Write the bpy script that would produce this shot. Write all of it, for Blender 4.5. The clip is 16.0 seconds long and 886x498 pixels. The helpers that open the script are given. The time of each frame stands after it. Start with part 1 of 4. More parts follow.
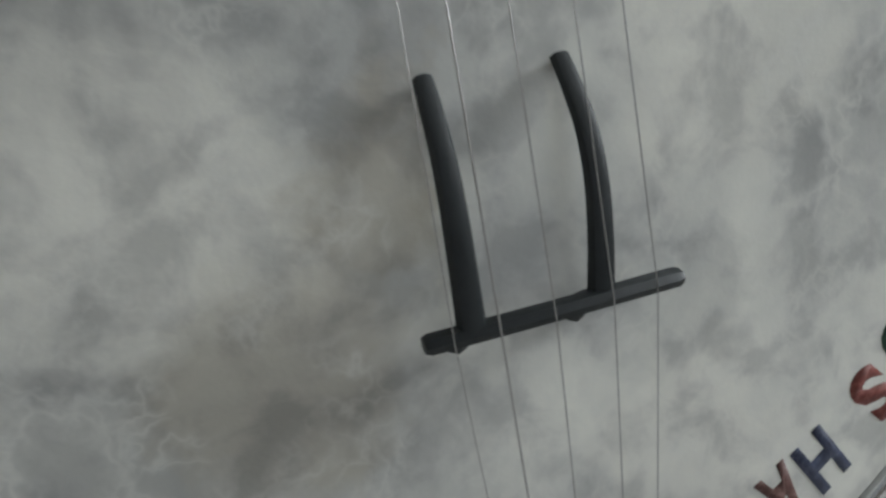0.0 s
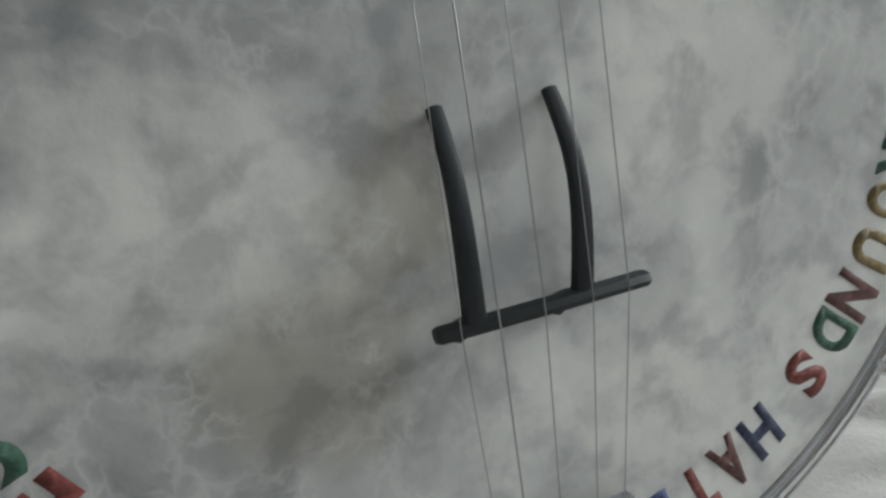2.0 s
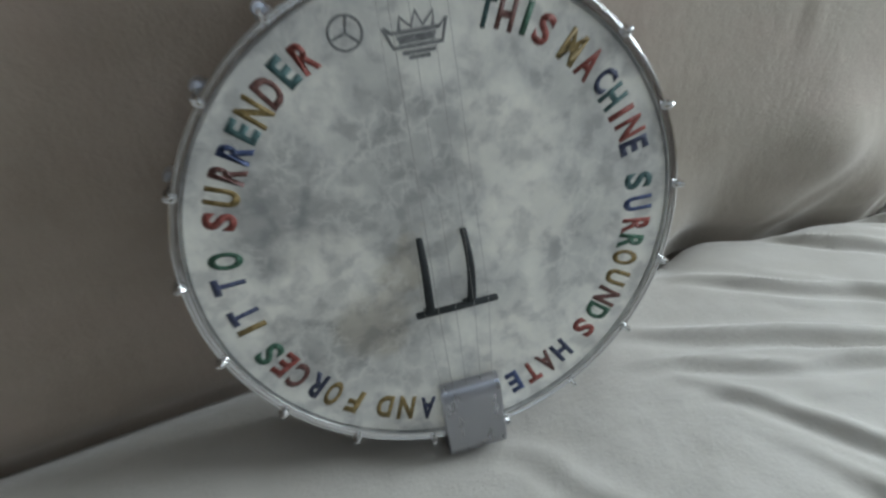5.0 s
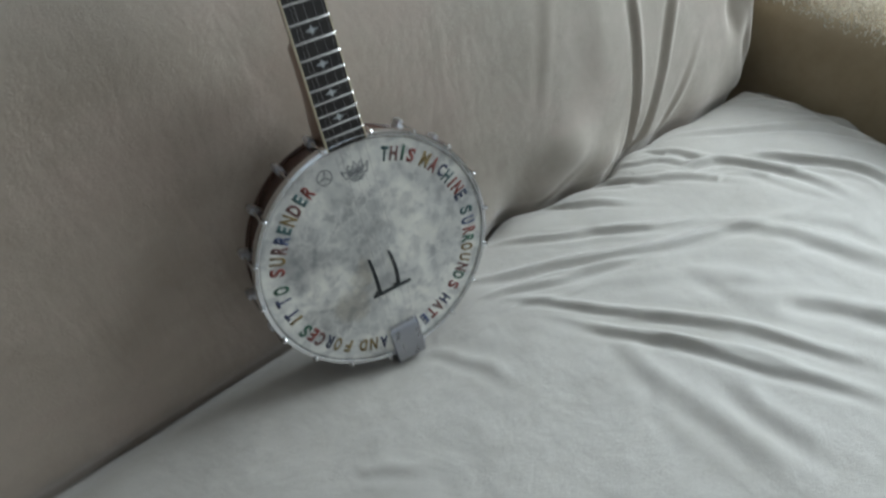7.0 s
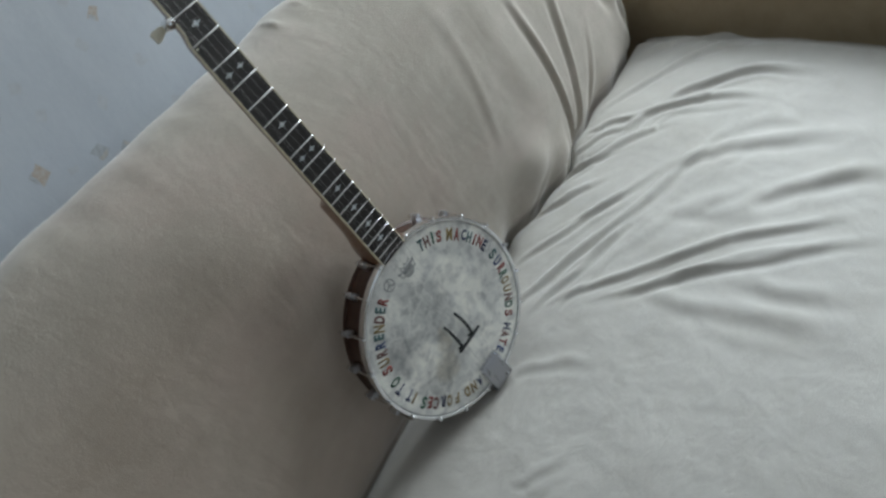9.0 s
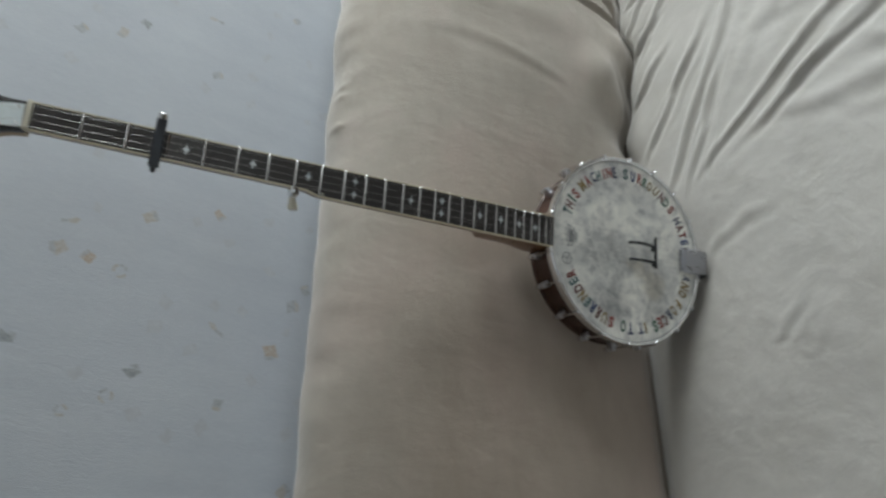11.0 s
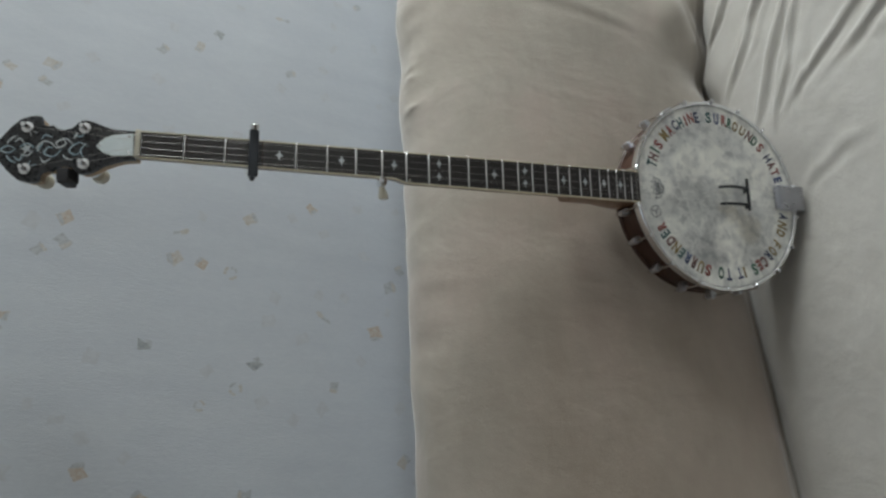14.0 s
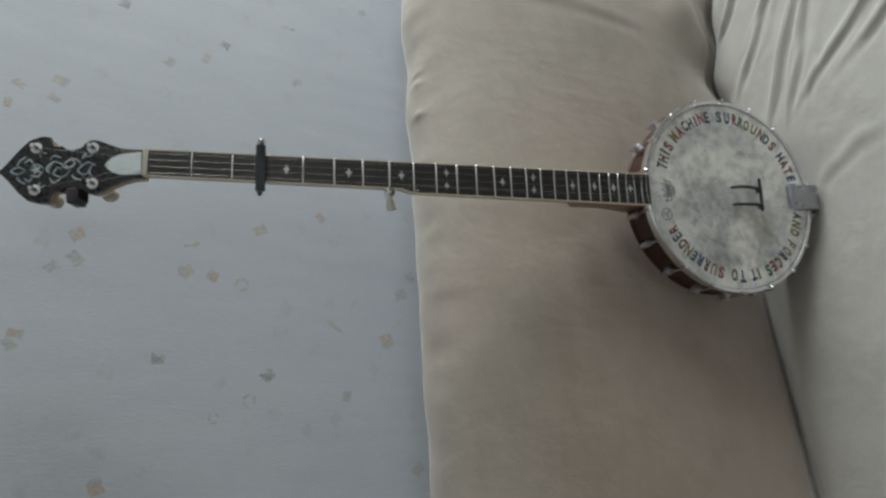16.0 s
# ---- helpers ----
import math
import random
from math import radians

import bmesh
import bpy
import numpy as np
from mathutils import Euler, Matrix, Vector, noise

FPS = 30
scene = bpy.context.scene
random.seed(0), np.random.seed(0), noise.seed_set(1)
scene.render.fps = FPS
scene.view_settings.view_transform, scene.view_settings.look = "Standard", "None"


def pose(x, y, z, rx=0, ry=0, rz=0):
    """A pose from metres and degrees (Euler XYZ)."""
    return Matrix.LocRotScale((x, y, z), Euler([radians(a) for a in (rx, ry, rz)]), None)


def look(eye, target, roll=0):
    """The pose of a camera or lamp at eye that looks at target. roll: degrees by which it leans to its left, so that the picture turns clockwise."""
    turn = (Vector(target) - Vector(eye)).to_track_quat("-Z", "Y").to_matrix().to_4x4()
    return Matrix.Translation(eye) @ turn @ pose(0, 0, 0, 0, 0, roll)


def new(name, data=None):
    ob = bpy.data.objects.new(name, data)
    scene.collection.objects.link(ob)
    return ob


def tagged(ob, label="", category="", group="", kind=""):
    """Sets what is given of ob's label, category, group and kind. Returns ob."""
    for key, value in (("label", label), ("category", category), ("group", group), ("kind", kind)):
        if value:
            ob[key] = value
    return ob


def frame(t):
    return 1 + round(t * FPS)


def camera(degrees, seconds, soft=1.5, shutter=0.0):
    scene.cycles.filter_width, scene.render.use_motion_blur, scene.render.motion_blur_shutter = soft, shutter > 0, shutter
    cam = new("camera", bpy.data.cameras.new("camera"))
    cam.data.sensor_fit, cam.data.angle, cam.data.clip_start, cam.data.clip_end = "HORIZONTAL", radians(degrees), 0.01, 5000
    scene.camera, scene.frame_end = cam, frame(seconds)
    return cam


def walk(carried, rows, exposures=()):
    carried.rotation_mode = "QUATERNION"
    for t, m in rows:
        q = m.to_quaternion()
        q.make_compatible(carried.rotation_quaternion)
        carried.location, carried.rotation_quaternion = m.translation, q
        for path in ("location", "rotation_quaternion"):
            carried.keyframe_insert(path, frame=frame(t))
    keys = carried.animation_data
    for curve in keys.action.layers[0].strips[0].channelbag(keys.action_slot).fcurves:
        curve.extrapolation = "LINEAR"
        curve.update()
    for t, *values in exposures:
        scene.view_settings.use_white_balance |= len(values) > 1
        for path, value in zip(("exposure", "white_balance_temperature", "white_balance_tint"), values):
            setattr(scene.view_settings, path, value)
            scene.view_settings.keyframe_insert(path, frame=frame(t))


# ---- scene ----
cam = camera(68.65, 16.0, 2.6, 0.5)
# The path is given in the banjo's own frame: x across the head, y into it, z up the neck, from the head's centre.
BANJO = Matrix(((0.98335, 0.18062, -0.02007, 0.0), (-0.17178, 0.95989, 0.22161, 0.0), (0.05929, -0.21447, 0.97493, 0.58), (0, 0, 0, 1)))
PATH = [
    (0, (-0.0434, -0.1087, -0.0029), (0.1845, 0.8375, -0.2326), -9.99),
    (0.5, (-0.0537, -0.1148, 0.0028), (0.1866, 0.8273, -0.2311), -9.21),
    (1, (-0.0556, -0.1190, 0.0037), (0.1939, 0.8134, -0.2577), -8.07),
    (1.5, (-0.0575, -0.1215, 0.0030), (0.1975, 0.8091, -0.2596), -8.58),
    (2, (-0.0559, -0.1232, 0.0067), (0.2258, 0.8003, -0.2534), -8.84),
    (2.5, (-0.0598, -0.1250, 0.0071), (0.2229, 0.7969, -0.2577), -9.49),
    (3, (-0.0607, -0.1239, -0.0021), (0.2082, 0.7981, -0.2807), -9.31),
    (5.5, (-0.0776, -0.4164, 0.2189), (0.0659, 0.4547, -0.2508), -7.35),
    (6, (-0.1065, -0.5111, 0.2877), (0.0361, 0.3451, -0.2088), -5.44),
    (6.5, (-0.1557, -0.5745, 0.3386), (0.0589, 0.2409, -0.1991), -12.11),
    (7, (-0.1875, -0.6112, 0.3833), (0.1494, 0.1684, -0.1447), -13.40),
    (7.5, (-0.1870, -0.6149, 0.4372), (0.0971, 0.2159, -0.0413), -13.96),
    (8, (-0.2523, -0.6491, 0.4852), (0.0800, 0.1545, -0.0086), -18.15),
    (10.5, (-0.2831, -0.7031, 0.6219), (-0.0002, 0.1231, 0.1347), -72.97),
    (11, (-0.2804, -0.7190, 0.6508), (-0.0111, 0.1505, 0.2366), -78.74),
    (11.5, (-0.2839, -0.7339, 0.6642), (-0.0305, 0.1693, 0.3178), -82.88),
    (12, (-0.2768, -0.7431, 0.6753), (-0.0486, 0.1839, 0.3778), -87.91),
    (12.5, (-0.2768, -0.7439, 0.6689), (-0.0647, 0.1841, 0.3628), -87.56),
    (13, (-0.2744, -0.7361, 0.6684), (-0.0737, 0.1886, 0.3449), -87.10),
    (13.5, (-0.2735, -0.7325, 0.6716), (-0.0613, 0.1900, 0.3491), -87.29),
    (14, (-0.2675, -0.7326, 0.6805), (-0.0610, 0.1932, 0.3639), -87.11),
    (14.5, (-0.2654, -0.7390, 0.6822), (-0.0452, 0.1971, 0.4081), -87.34),
    (15, (-0.2592, -0.7380, 0.6815), (-0.0481, 0.1956, 0.3920), -89.71),
    (15.5, (-0.2541, -0.7388, 0.6832), (-0.0430, 0.1972, 0.4018), -88.61),
    (16, (-0.2490, -0.7350, 0.6758), (-0.0498, 0.1986, 0.3778), -88.51),
]
walk(cam, [(t, BANJO @ look(eye, target, roll)) for t, eye, target, roll in PATH], [(0.0, 0.06, 6300, 8), (3.2, 0.02, 6300, 8), (5.5, 0.02, 6050, 5), (6.5, 0.04, 6050, 5), (7.5, -0.06, 6050, 5), (8.2, -0.04, 6050, 5), (10.5, -0.10, 6300, 7), (12.0, -0.11, 6500, 7), (16.0, -0.11, 6500, 7)])

# ---- light: an overcast day through a large window on the right, an added fill lamp behind ----
world = bpy.data.worlds.new("world")
scene.world = world
world.use_nodes = True
wn = world.node_tree.nodes
sky = wn.new("ShaderNodeTexSky")
sky.sky_type, sky.sun_disc, sky.sun_elevation, sky.sun_rotation = "NISHITA", False, radians(40), radians(110)
world.node_tree.links.new(sky.outputs[0], wn["Background"].inputs[0])
wn["Background"].inputs[1].default_value = 0.12

sun_data = bpy.data.lights.new("sun", "SUN")
sun_data.energy, sun_data.angle, sun_data.color = 0.8, radians(20), (1.0, 0.96, 0.9)
sun = new("sun", sun_data)
sun.matrix_world = look((6, -4, 6), (0, 0, 0.5))


def window_or_fill_light(name, eye, target, w, h, watts, color):
    data = bpy.data.lights.new(name, "AREA")
    data.shape, data.size, data.size_y, data.energy, data.color = "RECTANGLE", w, h, watts, color
    ob = new(name, data)
    ob.matrix_world = look(eye, target)
    return ob


window_or_fill_light("window_or_fill_light", (2.40, -0.46, 1.80), (0.0, -0.35, 1.35), 1.56, 1.05, 69.0, (0.935, 0.972, 0.972))
# added weak fill from behind the camera, softening shade on the backrest
window_or_fill_light("window_or_fill_light", (-0.2, -3.16, 1.75), (-0.2, 0.0, 1.4), 1.3, 1.1, 3.5, (0.95, 0.98, 0.965))

# ---- materials ----


def material(name, base, rough=0.6, metal=0.0):
    m = bpy.data.materials.new(name)
    m.use_nodes = True
    b = m.node_tree.nodes["Principled BSDF"]
    b.inputs["Base Color"].default_value = (*base, 1)
    b.inputs["Roughness"].default_value, b.inputs["Metallic"].default_value = rough, metal
    return m


class Nodes:
    """Short names for building a node tree."""

    def __init__(self, m):
        self.t, self.m = m.node_tree, m
        self.b = m.node_tree.nodes["Principled BSDF"]

    def add(self, kind, **values):
        n = self.t.nodes.new(kind)
        for k, v in values.items():
            n.inputs[k.replace("_", " ")].default_value = v
        return n

    def link(self, a, b):
        self.t.links.new(a, b)

    def coords(self, stretch=(1, 1, 1), turn=(0, 0, 0)):
        c = self.t.nodes.new("ShaderNodeTexCoord")
        mp = self.add("ShaderNodeMapping", Scale=stretch, Rotation=turn)
        self.link(c.outputs["Object"], mp.inputs["Vector"])
        return mp.outputs[0]

    def noise(self, scale, detail=4.0, rough=0.55, at=None, distort=0.0):
        n = self.add("ShaderNodeTexNoise", Scale=scale, Detail=detail, Roughness=rough, Distortion=distort)
        self.link(at if at is not None else self.coords(), n.inputs["Vector"])
        return n.outputs["Fac"]

    def ramp(self, fac, *stops):
        r = self.t.nodes.new("ShaderNodeValToRGB")
        while len(r.color_ramp.elements) < len(stops):
            r.color_ramp.elements.new(0.5)
        for e, (p, c) in zip(r.color_ramp.elements, stops):
            e.position, e.color = p, (*c, 1)
        self.link(fac, r.inputs[0])
        return r.outputs[0]

    def mix(self, fac, a, b, mode="MIX"):
        n = self.t.nodes.new("ShaderNodeMix")
        n.data_type, n.blend_type = "RGBA", mode
        for s, v in ((n.inputs[0], fac), (n.inputs[6], a), (n.inputs[7], b)):
            if hasattr(v, "is_output"):
                self.link(v, s)
            elif isinstance(v, tuple):
                s.default_value = (*v, 1)
            else:
                s.default_value = v
        return n.outputs[2]

    def bump(self, height, strength, distance, after=None):
        n = self.add("ShaderNodeBump", Strength=strength, Distance=distance)
        self.link(height, n.inputs["Height"])
        if after is not None:
            self.link(after, n.inputs["Normal"])
        return n.outputs[0]

    def color(self, c):
        self.link(c, self.b.inputs["Base Color"])

    def rough(self, f):
        self.link(f, self.b.inputs["Roughness"])

    def normal(self, n):
        self.link(n, self.b.inputs["Normal"])


def fabric(name, light, dark, warm, sheen=0.6, gloss=0.15, rough=0.9, shaded=None):
    m = material(name, light, rough)
    n = Nodes(m)
    patches = n.noise(4.5, 6, 0.62, distort=0.3)
    streaks = n.noise(30.0, 4, 0.6, n.coords((0.35, 1, 1), (0.3, 0.5, 0.4)))
    nap = n.noise(38.0, 5, 0.65)
    c = n.ramp(patches, (0.38, dark), (0.5, light), (0.62, warm))
    c = n.mix(0.3, c, n.ramp(nap, (0.35, dark), (0.65, light)))
    c = n.mix(0.25, c, n.ramp(streaks, (0.38, dark), (0.5, light), (0.62, warm)))
    if shaded:
        # painted shade: a soft browner darkening on the side away from the window
        (x, y, z), reach, shade = shaded
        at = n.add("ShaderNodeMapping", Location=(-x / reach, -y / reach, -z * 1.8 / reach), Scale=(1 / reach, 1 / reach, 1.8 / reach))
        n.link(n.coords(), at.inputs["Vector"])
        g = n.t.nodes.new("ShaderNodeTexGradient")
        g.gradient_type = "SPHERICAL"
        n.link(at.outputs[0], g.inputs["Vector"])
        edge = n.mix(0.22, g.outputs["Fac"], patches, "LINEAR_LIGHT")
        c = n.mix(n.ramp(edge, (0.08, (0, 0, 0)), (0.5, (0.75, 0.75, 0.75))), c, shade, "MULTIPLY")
    n.color(c)
    at = n.coords((1, 1, 1))
    weave = n.noise(420.0, 3, 0.65, at)
    rucks = n.noise(9.0, 4, 0.55, n.coords((1, 1, 0.5), (0.2, 0.7, 0.1)), 0.4)
    n.normal(n.bump(weave, 0.45, 0.0011, n.bump(nap, 0.3, 0.002, n.bump(rucks, 0.35, 0.012))))
    n.b.inputs["Sheen Weight"].default_value = sheen
    n.b.inputs["Sheen Roughness"].default_value = 0.4
    n.b.inputs["Specular IOR Level"].default_value = gloss
    return m


# the backrest's left is tinted darker to imitate weaker window light
SOFA = fabric("sofa_fabric", (0.422, 0.388, 0.337), (0.373, 0.336, 0.288), (0.46, 0.405, 0.36), shaded=((-0.35, 0.1, 0.60), 0.78, (0.92, 0.825, 0.785)))
SEAT = fabric("throw_fabric", (0.475, 0.461, 0.432), (0.425, 0.407, 0.371), (0.50, 0.482, 0.449), 0.75, 0.4, 0.6)
TAN = fabric("tan_plush", (0.30, 0.24, 0.155), (0.24, 0.185, 0.115), (0.335, 0.27, 0.18))
FLEECE = fabric("fleece", (0.78, 0.74, 0.64), (0.70, 0.65, 0.54), (0.80, 0.76, 0.67))


def wallpaper():
    m = material("wallpaper", (0.55, 0.57, 0.62), 0.7)
    n = Nodes(m)
    streak = n.noise(7.0, 6, 0.65, n.coords((2.8, 1, 0.7)))
    fine = n.noise(160.0, 4, 0.7, n.coords((3, 1, 0.6)))
    big = n.noise(1.6, 3, 0.5)
    c = n.ramp(streak, (0.3, (0.475, 0.515, 0.58)), (0.7, (0.565, 0.605, 0.655)))
    c = n.mix(0.25, c, n.ramp(big, (0.3, (0.495, 0.535, 0.60)), (0.7, (0.575, 0.605, 0.64))))
    c = n.mix(0.2, c, n.ramp(fine, (0.35, (0.46, 0.48, 0.54)), (0.65, (0.64, 0.66, 0.69))))
    n.color(c)
    n.normal(n.bump(fine, 0.35, 0.0012, n.bump(streak, 0.2, 0.003)))
    return m


WALLPAPER = wallpaper()


def mottled(name, a, b, scale, rough=0.6, metal=0.0, bump=0.1, stretch=(1, 1, 1)):
    m = material(name, a, rough, metal)
    n = Nodes(m)
    f = n.noise(scale, 5, 0.6, n.coords(stretch))
    n.color(n.ramp(f, (0.3, a), (0.7, b)))
    g = n.noise(scale * 6, 3, 0.6, n.coords(stretch))
    n.rough(n.ramp(g, (0.2, (max(rough - 0.1, 0.03),) * 3), (0.8, (min(rough + 0.12, 1.0),) * 3)))
    if bump:
        n.normal(n.bump(g, bump, 0.0008))
    return m


GREY, SMOKE, BROWN, PALE = (0.49, 0.496, 0.492), (0.385, 0.39, 0.39), (0.50, 0.465, 0.395), (0.93, 0.915, 0.86)
# rubbed and clean patches of the drumhead: x, z, reach, colour, strength
PATCHES = [(-0.012, 0.048, 0.048, GREY, 0.85), (-0.026, 0.014, 0.030, GREY, 0.75), (-0.087, 0.058, 0.032, GREY, 0.55), (-0.083, 0.022, 0.040, SMOKE, 0.85), (-0.031, 0.086, 0.024, GREY, 0.5),
           (0.080, -0.006, 0.032, GREY, 0.6), (0.078, 0.061, 0.030, GREY, 0.5), (-0.044, -0.068, 0.036, GREY, 0.7), (0.030, -0.056, 0.020, GREY, 0.45), (-0.083, -0.050, 0.036, SMOKE, 0.75),
           (-0.026, -0.016, 0.020, BROWN, 0.7), (-0.047, -0.044, 0.030, BROWN, 0.6), (-0.062, -0.008, 0.034, PALE, 0.6), (0.048, 0.0, 0.034, PALE, 0.6), (0.040, 0.044, 0.036, PALE, 0.55),
           (0.030, -0.086, 0.034, PALE, 0.6), (-0.096, -0.022, 0.020, PALE, 0.4)]


def drumskin():
    m = material("drumskin", (0.66, 0.66, 0.65), 0.5)
    n = Nodes(m)

    def wander(at, scale, amount):
        """Coordinates pushed about by noise, so that patches get ragged edges."""
        t = n.add("ShaderNodeTexNoise", Scale=scale, Detail=4.0, Roughness=0.6)
        n.link(at, t.inputs["Vector"])
        a = n.t.nodes.new("ShaderNodeVectorMath")
        a.operation = "SUBTRACT"
        a.inputs[1].default_value = (0.5, 0.5, 0.5)
        n.link(t.outputs["Color"], a.inputs[0])
        b = n.t.nodes.new("ShaderNodeVectorMath")
        b.operation = "MULTIPLY_ADD"
        b.inputs[1].default_value = (amount,) * 3
        n.link(a.outputs[0], b.inputs[0])
        n.link(at, b.inputs[2])
        return b.outputs[0]

    shifted = n.add("ShaderNodeMapping", Location=(3.7, 1.3, 8.1))
    n.link(n.coords(), shifted.inputs["Vector"])
    shifted = shifted.outputs[0]
    clouds = n.noise(24.0, 4, 0.52, shifted, 0.25)
    blots = n.noise(70.0, 4, 0.52, shifted, 0.3)
    c = n.ramp(clouds, (0.36, (0.63, 0.633, 0.625)), (0.48, (0.77, 0.77, 0.745)), (0.6, (0.89, 0.885, 0.845)))
    ragged = wander(wander(n.coords(), 30.0, 0.05), 110.0, 0.011)
    for x, z, reach, shade, most in PATCHES:
        at = n.add("ShaderNodeMapping", Location=(-x / reach, 0, -z / reach), Scale=(1 / reach, 0, 1 / reach))
        n.link(ragged, at.inputs["Vector"])
        g = n.t.nodes.new("ShaderNodeTexGradient")
        g.gradient_type = "SPHERICAL"
        n.link(at.outputs[0], g.inputs["Vector"])
        c = n.mix(n.ramp(g.outputs["Fac"], (0.05, (0, 0, 0)), (0.45, (most,) * 3)), c, shade)
    c = n.mix(1.0, c, n.ramp(blots, (0.38, (0.74, 0.745, 0.745)), (0.46, (0.89, 0.89, 0.885)), (0.52, (1.0, 1.0, 0.985)), (0.62, (1.06, 1.06, 1.035))), "MULTIPLY")
    # a web of pale creases, stronger here and there
    for scale, wide, most in ((50.0, 0.17, 0.6), (110.0, 0.2, 0.42)):
        web = n.add("ShaderNodeTexVoronoi", Scale=scale)
        web.feature = "DISTANCE_TO_EDGE"
        n.link(wander(wander(shifted, 40.0, 0.035), 160.0, 0.004), web.inputs["Vector"])
        where = n.noise(scale * 0.55, 3, 0.5, shifted)
        f = n.mix(1.0, n.ramp(web.outputs["Distance"], (0.0, (most,) * 3), (wide * 0.35, (most * 0.45,) * 3), (wide, (0, 0, 0))), n.ramp(where, (0.46, (0, 0, 0)), (0.62, (1, 1, 1))), "MULTIPLY")
        c = n.mix(f, c, (0.86, 0.855, 0.81))
    n.color(c)
    n.normal(n.bump(n.noise(900.0, 2), 0.12, 0.0004))
    return m


SKIN = drumskin()
CHROME = mottled("nickel", (0.84, 0.85, 0.86), (0.74, 0.75, 0.77), 60, 0.14, 1.0, 0.03)
WORN = mottled("worn_nickel", (0.64, 0.65, 0.69), (0.54, 0.55, 0.59), 60, 0.3, 1.0, 0.05)
MAHOGANY = mottled("mahogany", (0.15, 0.075, 0.04), (0.22, 0.115, 0.06), 25, 0.3, 0, 0.05, (1, 6, 1))
RIMWOOD = mottled("rim_wood", (0.05, 0.022, 0.015), (0.08, 0.036, 0.023), 25, 0.35, 0, 0.05, (1, 6, 1))
EBONY = mottled("ebony", (0.018, 0.016, 0.016), (0.035, 0.03, 0.028), 60, 0.42, 0, 0.1, (8, 8, 1))
BLACK = mottled("black_lacquer", (0.010, 0.010, 0.012), (0.022, 0.023, 0.027), 30, 0.28, 0, 0.02)
BRIDGE = mottled("black_bridge", (0.012, 0.016, 0.018), (0.022, 0.027, 0.03), 70, 0.55, 0, 0.06)
COVER_PLATE = mottled("brushed_plate", (0.66, 0.665, 0.70), (0.60, 0.605, 0.64), 9, 0.3, 1.0, 0.0, (3, 1, 1))
CREAM = mottled("cream_binding", (0.62, 0.56, 0.40), (0.70, 0.64, 0.48), 80, 0.4, 0, 0.02)
BONE = mottled("bone", (0.60, 0.57, 0.46), (0.68, 0.65, 0.55), 60, 0.4, 0, 0.02)
PEARL = mottled("pearl", (0.50, 0.56, 0.60), (0.74, 0.76, 0.76), 110, 0.2, 0, 0.0)
ABALONE = mottled("abalone", (0.22, 0.38, 0.46), (0.55, 0.62, 0.66), 160, 0.2, 0, 0.0)
COVER = mottled("cover_white", (0.78, 0.87, 0.90), (0.84, 0.91, 0.93), 60, 0.25, 0, 0.0)
STRING = material("string_steel", (0.42, 0.41, 0.40), 0.42, 1.0)
MAPLE = mottled("maple", (0.36, 0.25, 0.14), (0.46, 0.33, 0.20), 30, 0.4, 0, 0.03, (1, 1, 0.2))
CAPO = mottled("capo_enamel", (0.022, 0.026, 0.033), (0.035, 0.04, 0.05), 50, 0.35)
RUBBER = mottled("rubber", (0.02, 0.02, 0.025), (0.035, 0.035, 0.04), 60, 0.6)
INKGREY = mottled("grey_ink", (0.14, 0.145, 0.15), (0.30, 0.305, 0.31), 300, 0.6)
WOODFLOOR = mottled("dark_floor", (0.045, 0.026, 0.016), (0.08, 0.045, 0.026), 8, 0.4, 0, 0.05, (1, 8, 1))
PLASTER = mottled("plaster", (0.76, 0.755, 0.74), (0.80, 0.795, 0.78), 4, 0.85)
# for the unseen walls: darkened to hold back bounced light
LOW_BOUNCE = mottled("low_bounce_plaster", (0.24, 0.21, 0.18), (0.29, 0.255, 0.22), 4, 0.85)
WHITE = mottled("white_paint", (0.74, 0.74, 0.73), (0.78, 0.78, 0.77), 20, 0.4)


def paint(name, base):
    m = material("paint_" + name, base, 0.55)
    n = Nodes(m)
    f = n.noise(320.0, 4, 0.7)
    n.color(n.ramp(f, (0.3, tuple(v * 0.55 for v in base)), (0.5, base), (0.72, tuple(min(1, v * 1.5 + 0.06) for v in base))))
    return m


INK = {
    "r": paint("red", (0.24, 0.058, 0.046)), "m": paint("maroon", (0.145, 0.065, 0.056)), "g": paint("green", (0.045, 0.12, 0.078)),
    "t": paint("teal", (0.05, 0.112, 0.115)), "b": paint("blue", (0.043, 0.068, 0.17)), "n": paint("navy", (0.045, 0.056, 0.11)),
    "o": paint("ochre", (0.23, 0.165, 0.06)),
}

# ---- building blocks ----


def part(name, bm, mat, parent=None, label="", smooth=True):
    """One mesh object from a bmesh, under its thing."""
    me = bpy.data.meshes.new(name)
    bmesh.ops.recalc_face_normals(bm, faces=bm.faces)
    bm.to_mesh(me)
    bm.free()
    return part_of(name, me, mat, parent, label, smooth)


def part_of(name, me, mat, parent=None, label="", smooth=True):
    if smooth:
        me.shade_smooth()
        try:
            me.set_sharp_from_angle(angle=radians(38))
        except AttributeError:
            pass
    if not me.materials:
        me.materials.append(mat)
    ob = new(name, me)
    ob.parent = parent
    return tagged(ob, label)


def empty(name, m, label, category, group="", kind=""):
    ob = new(name)
    ob.matrix_world = m
    ob.empty_display_size = 0.05
    return tagged(ob, label, category, group, kind)


def join(bm, other):
    me = bpy.data.meshes.new("tmp")
    other.to_mesh(me)
    other.free()
    bm.from_mesh(me)
    bpy.data.meshes.remove(me)
    return bm


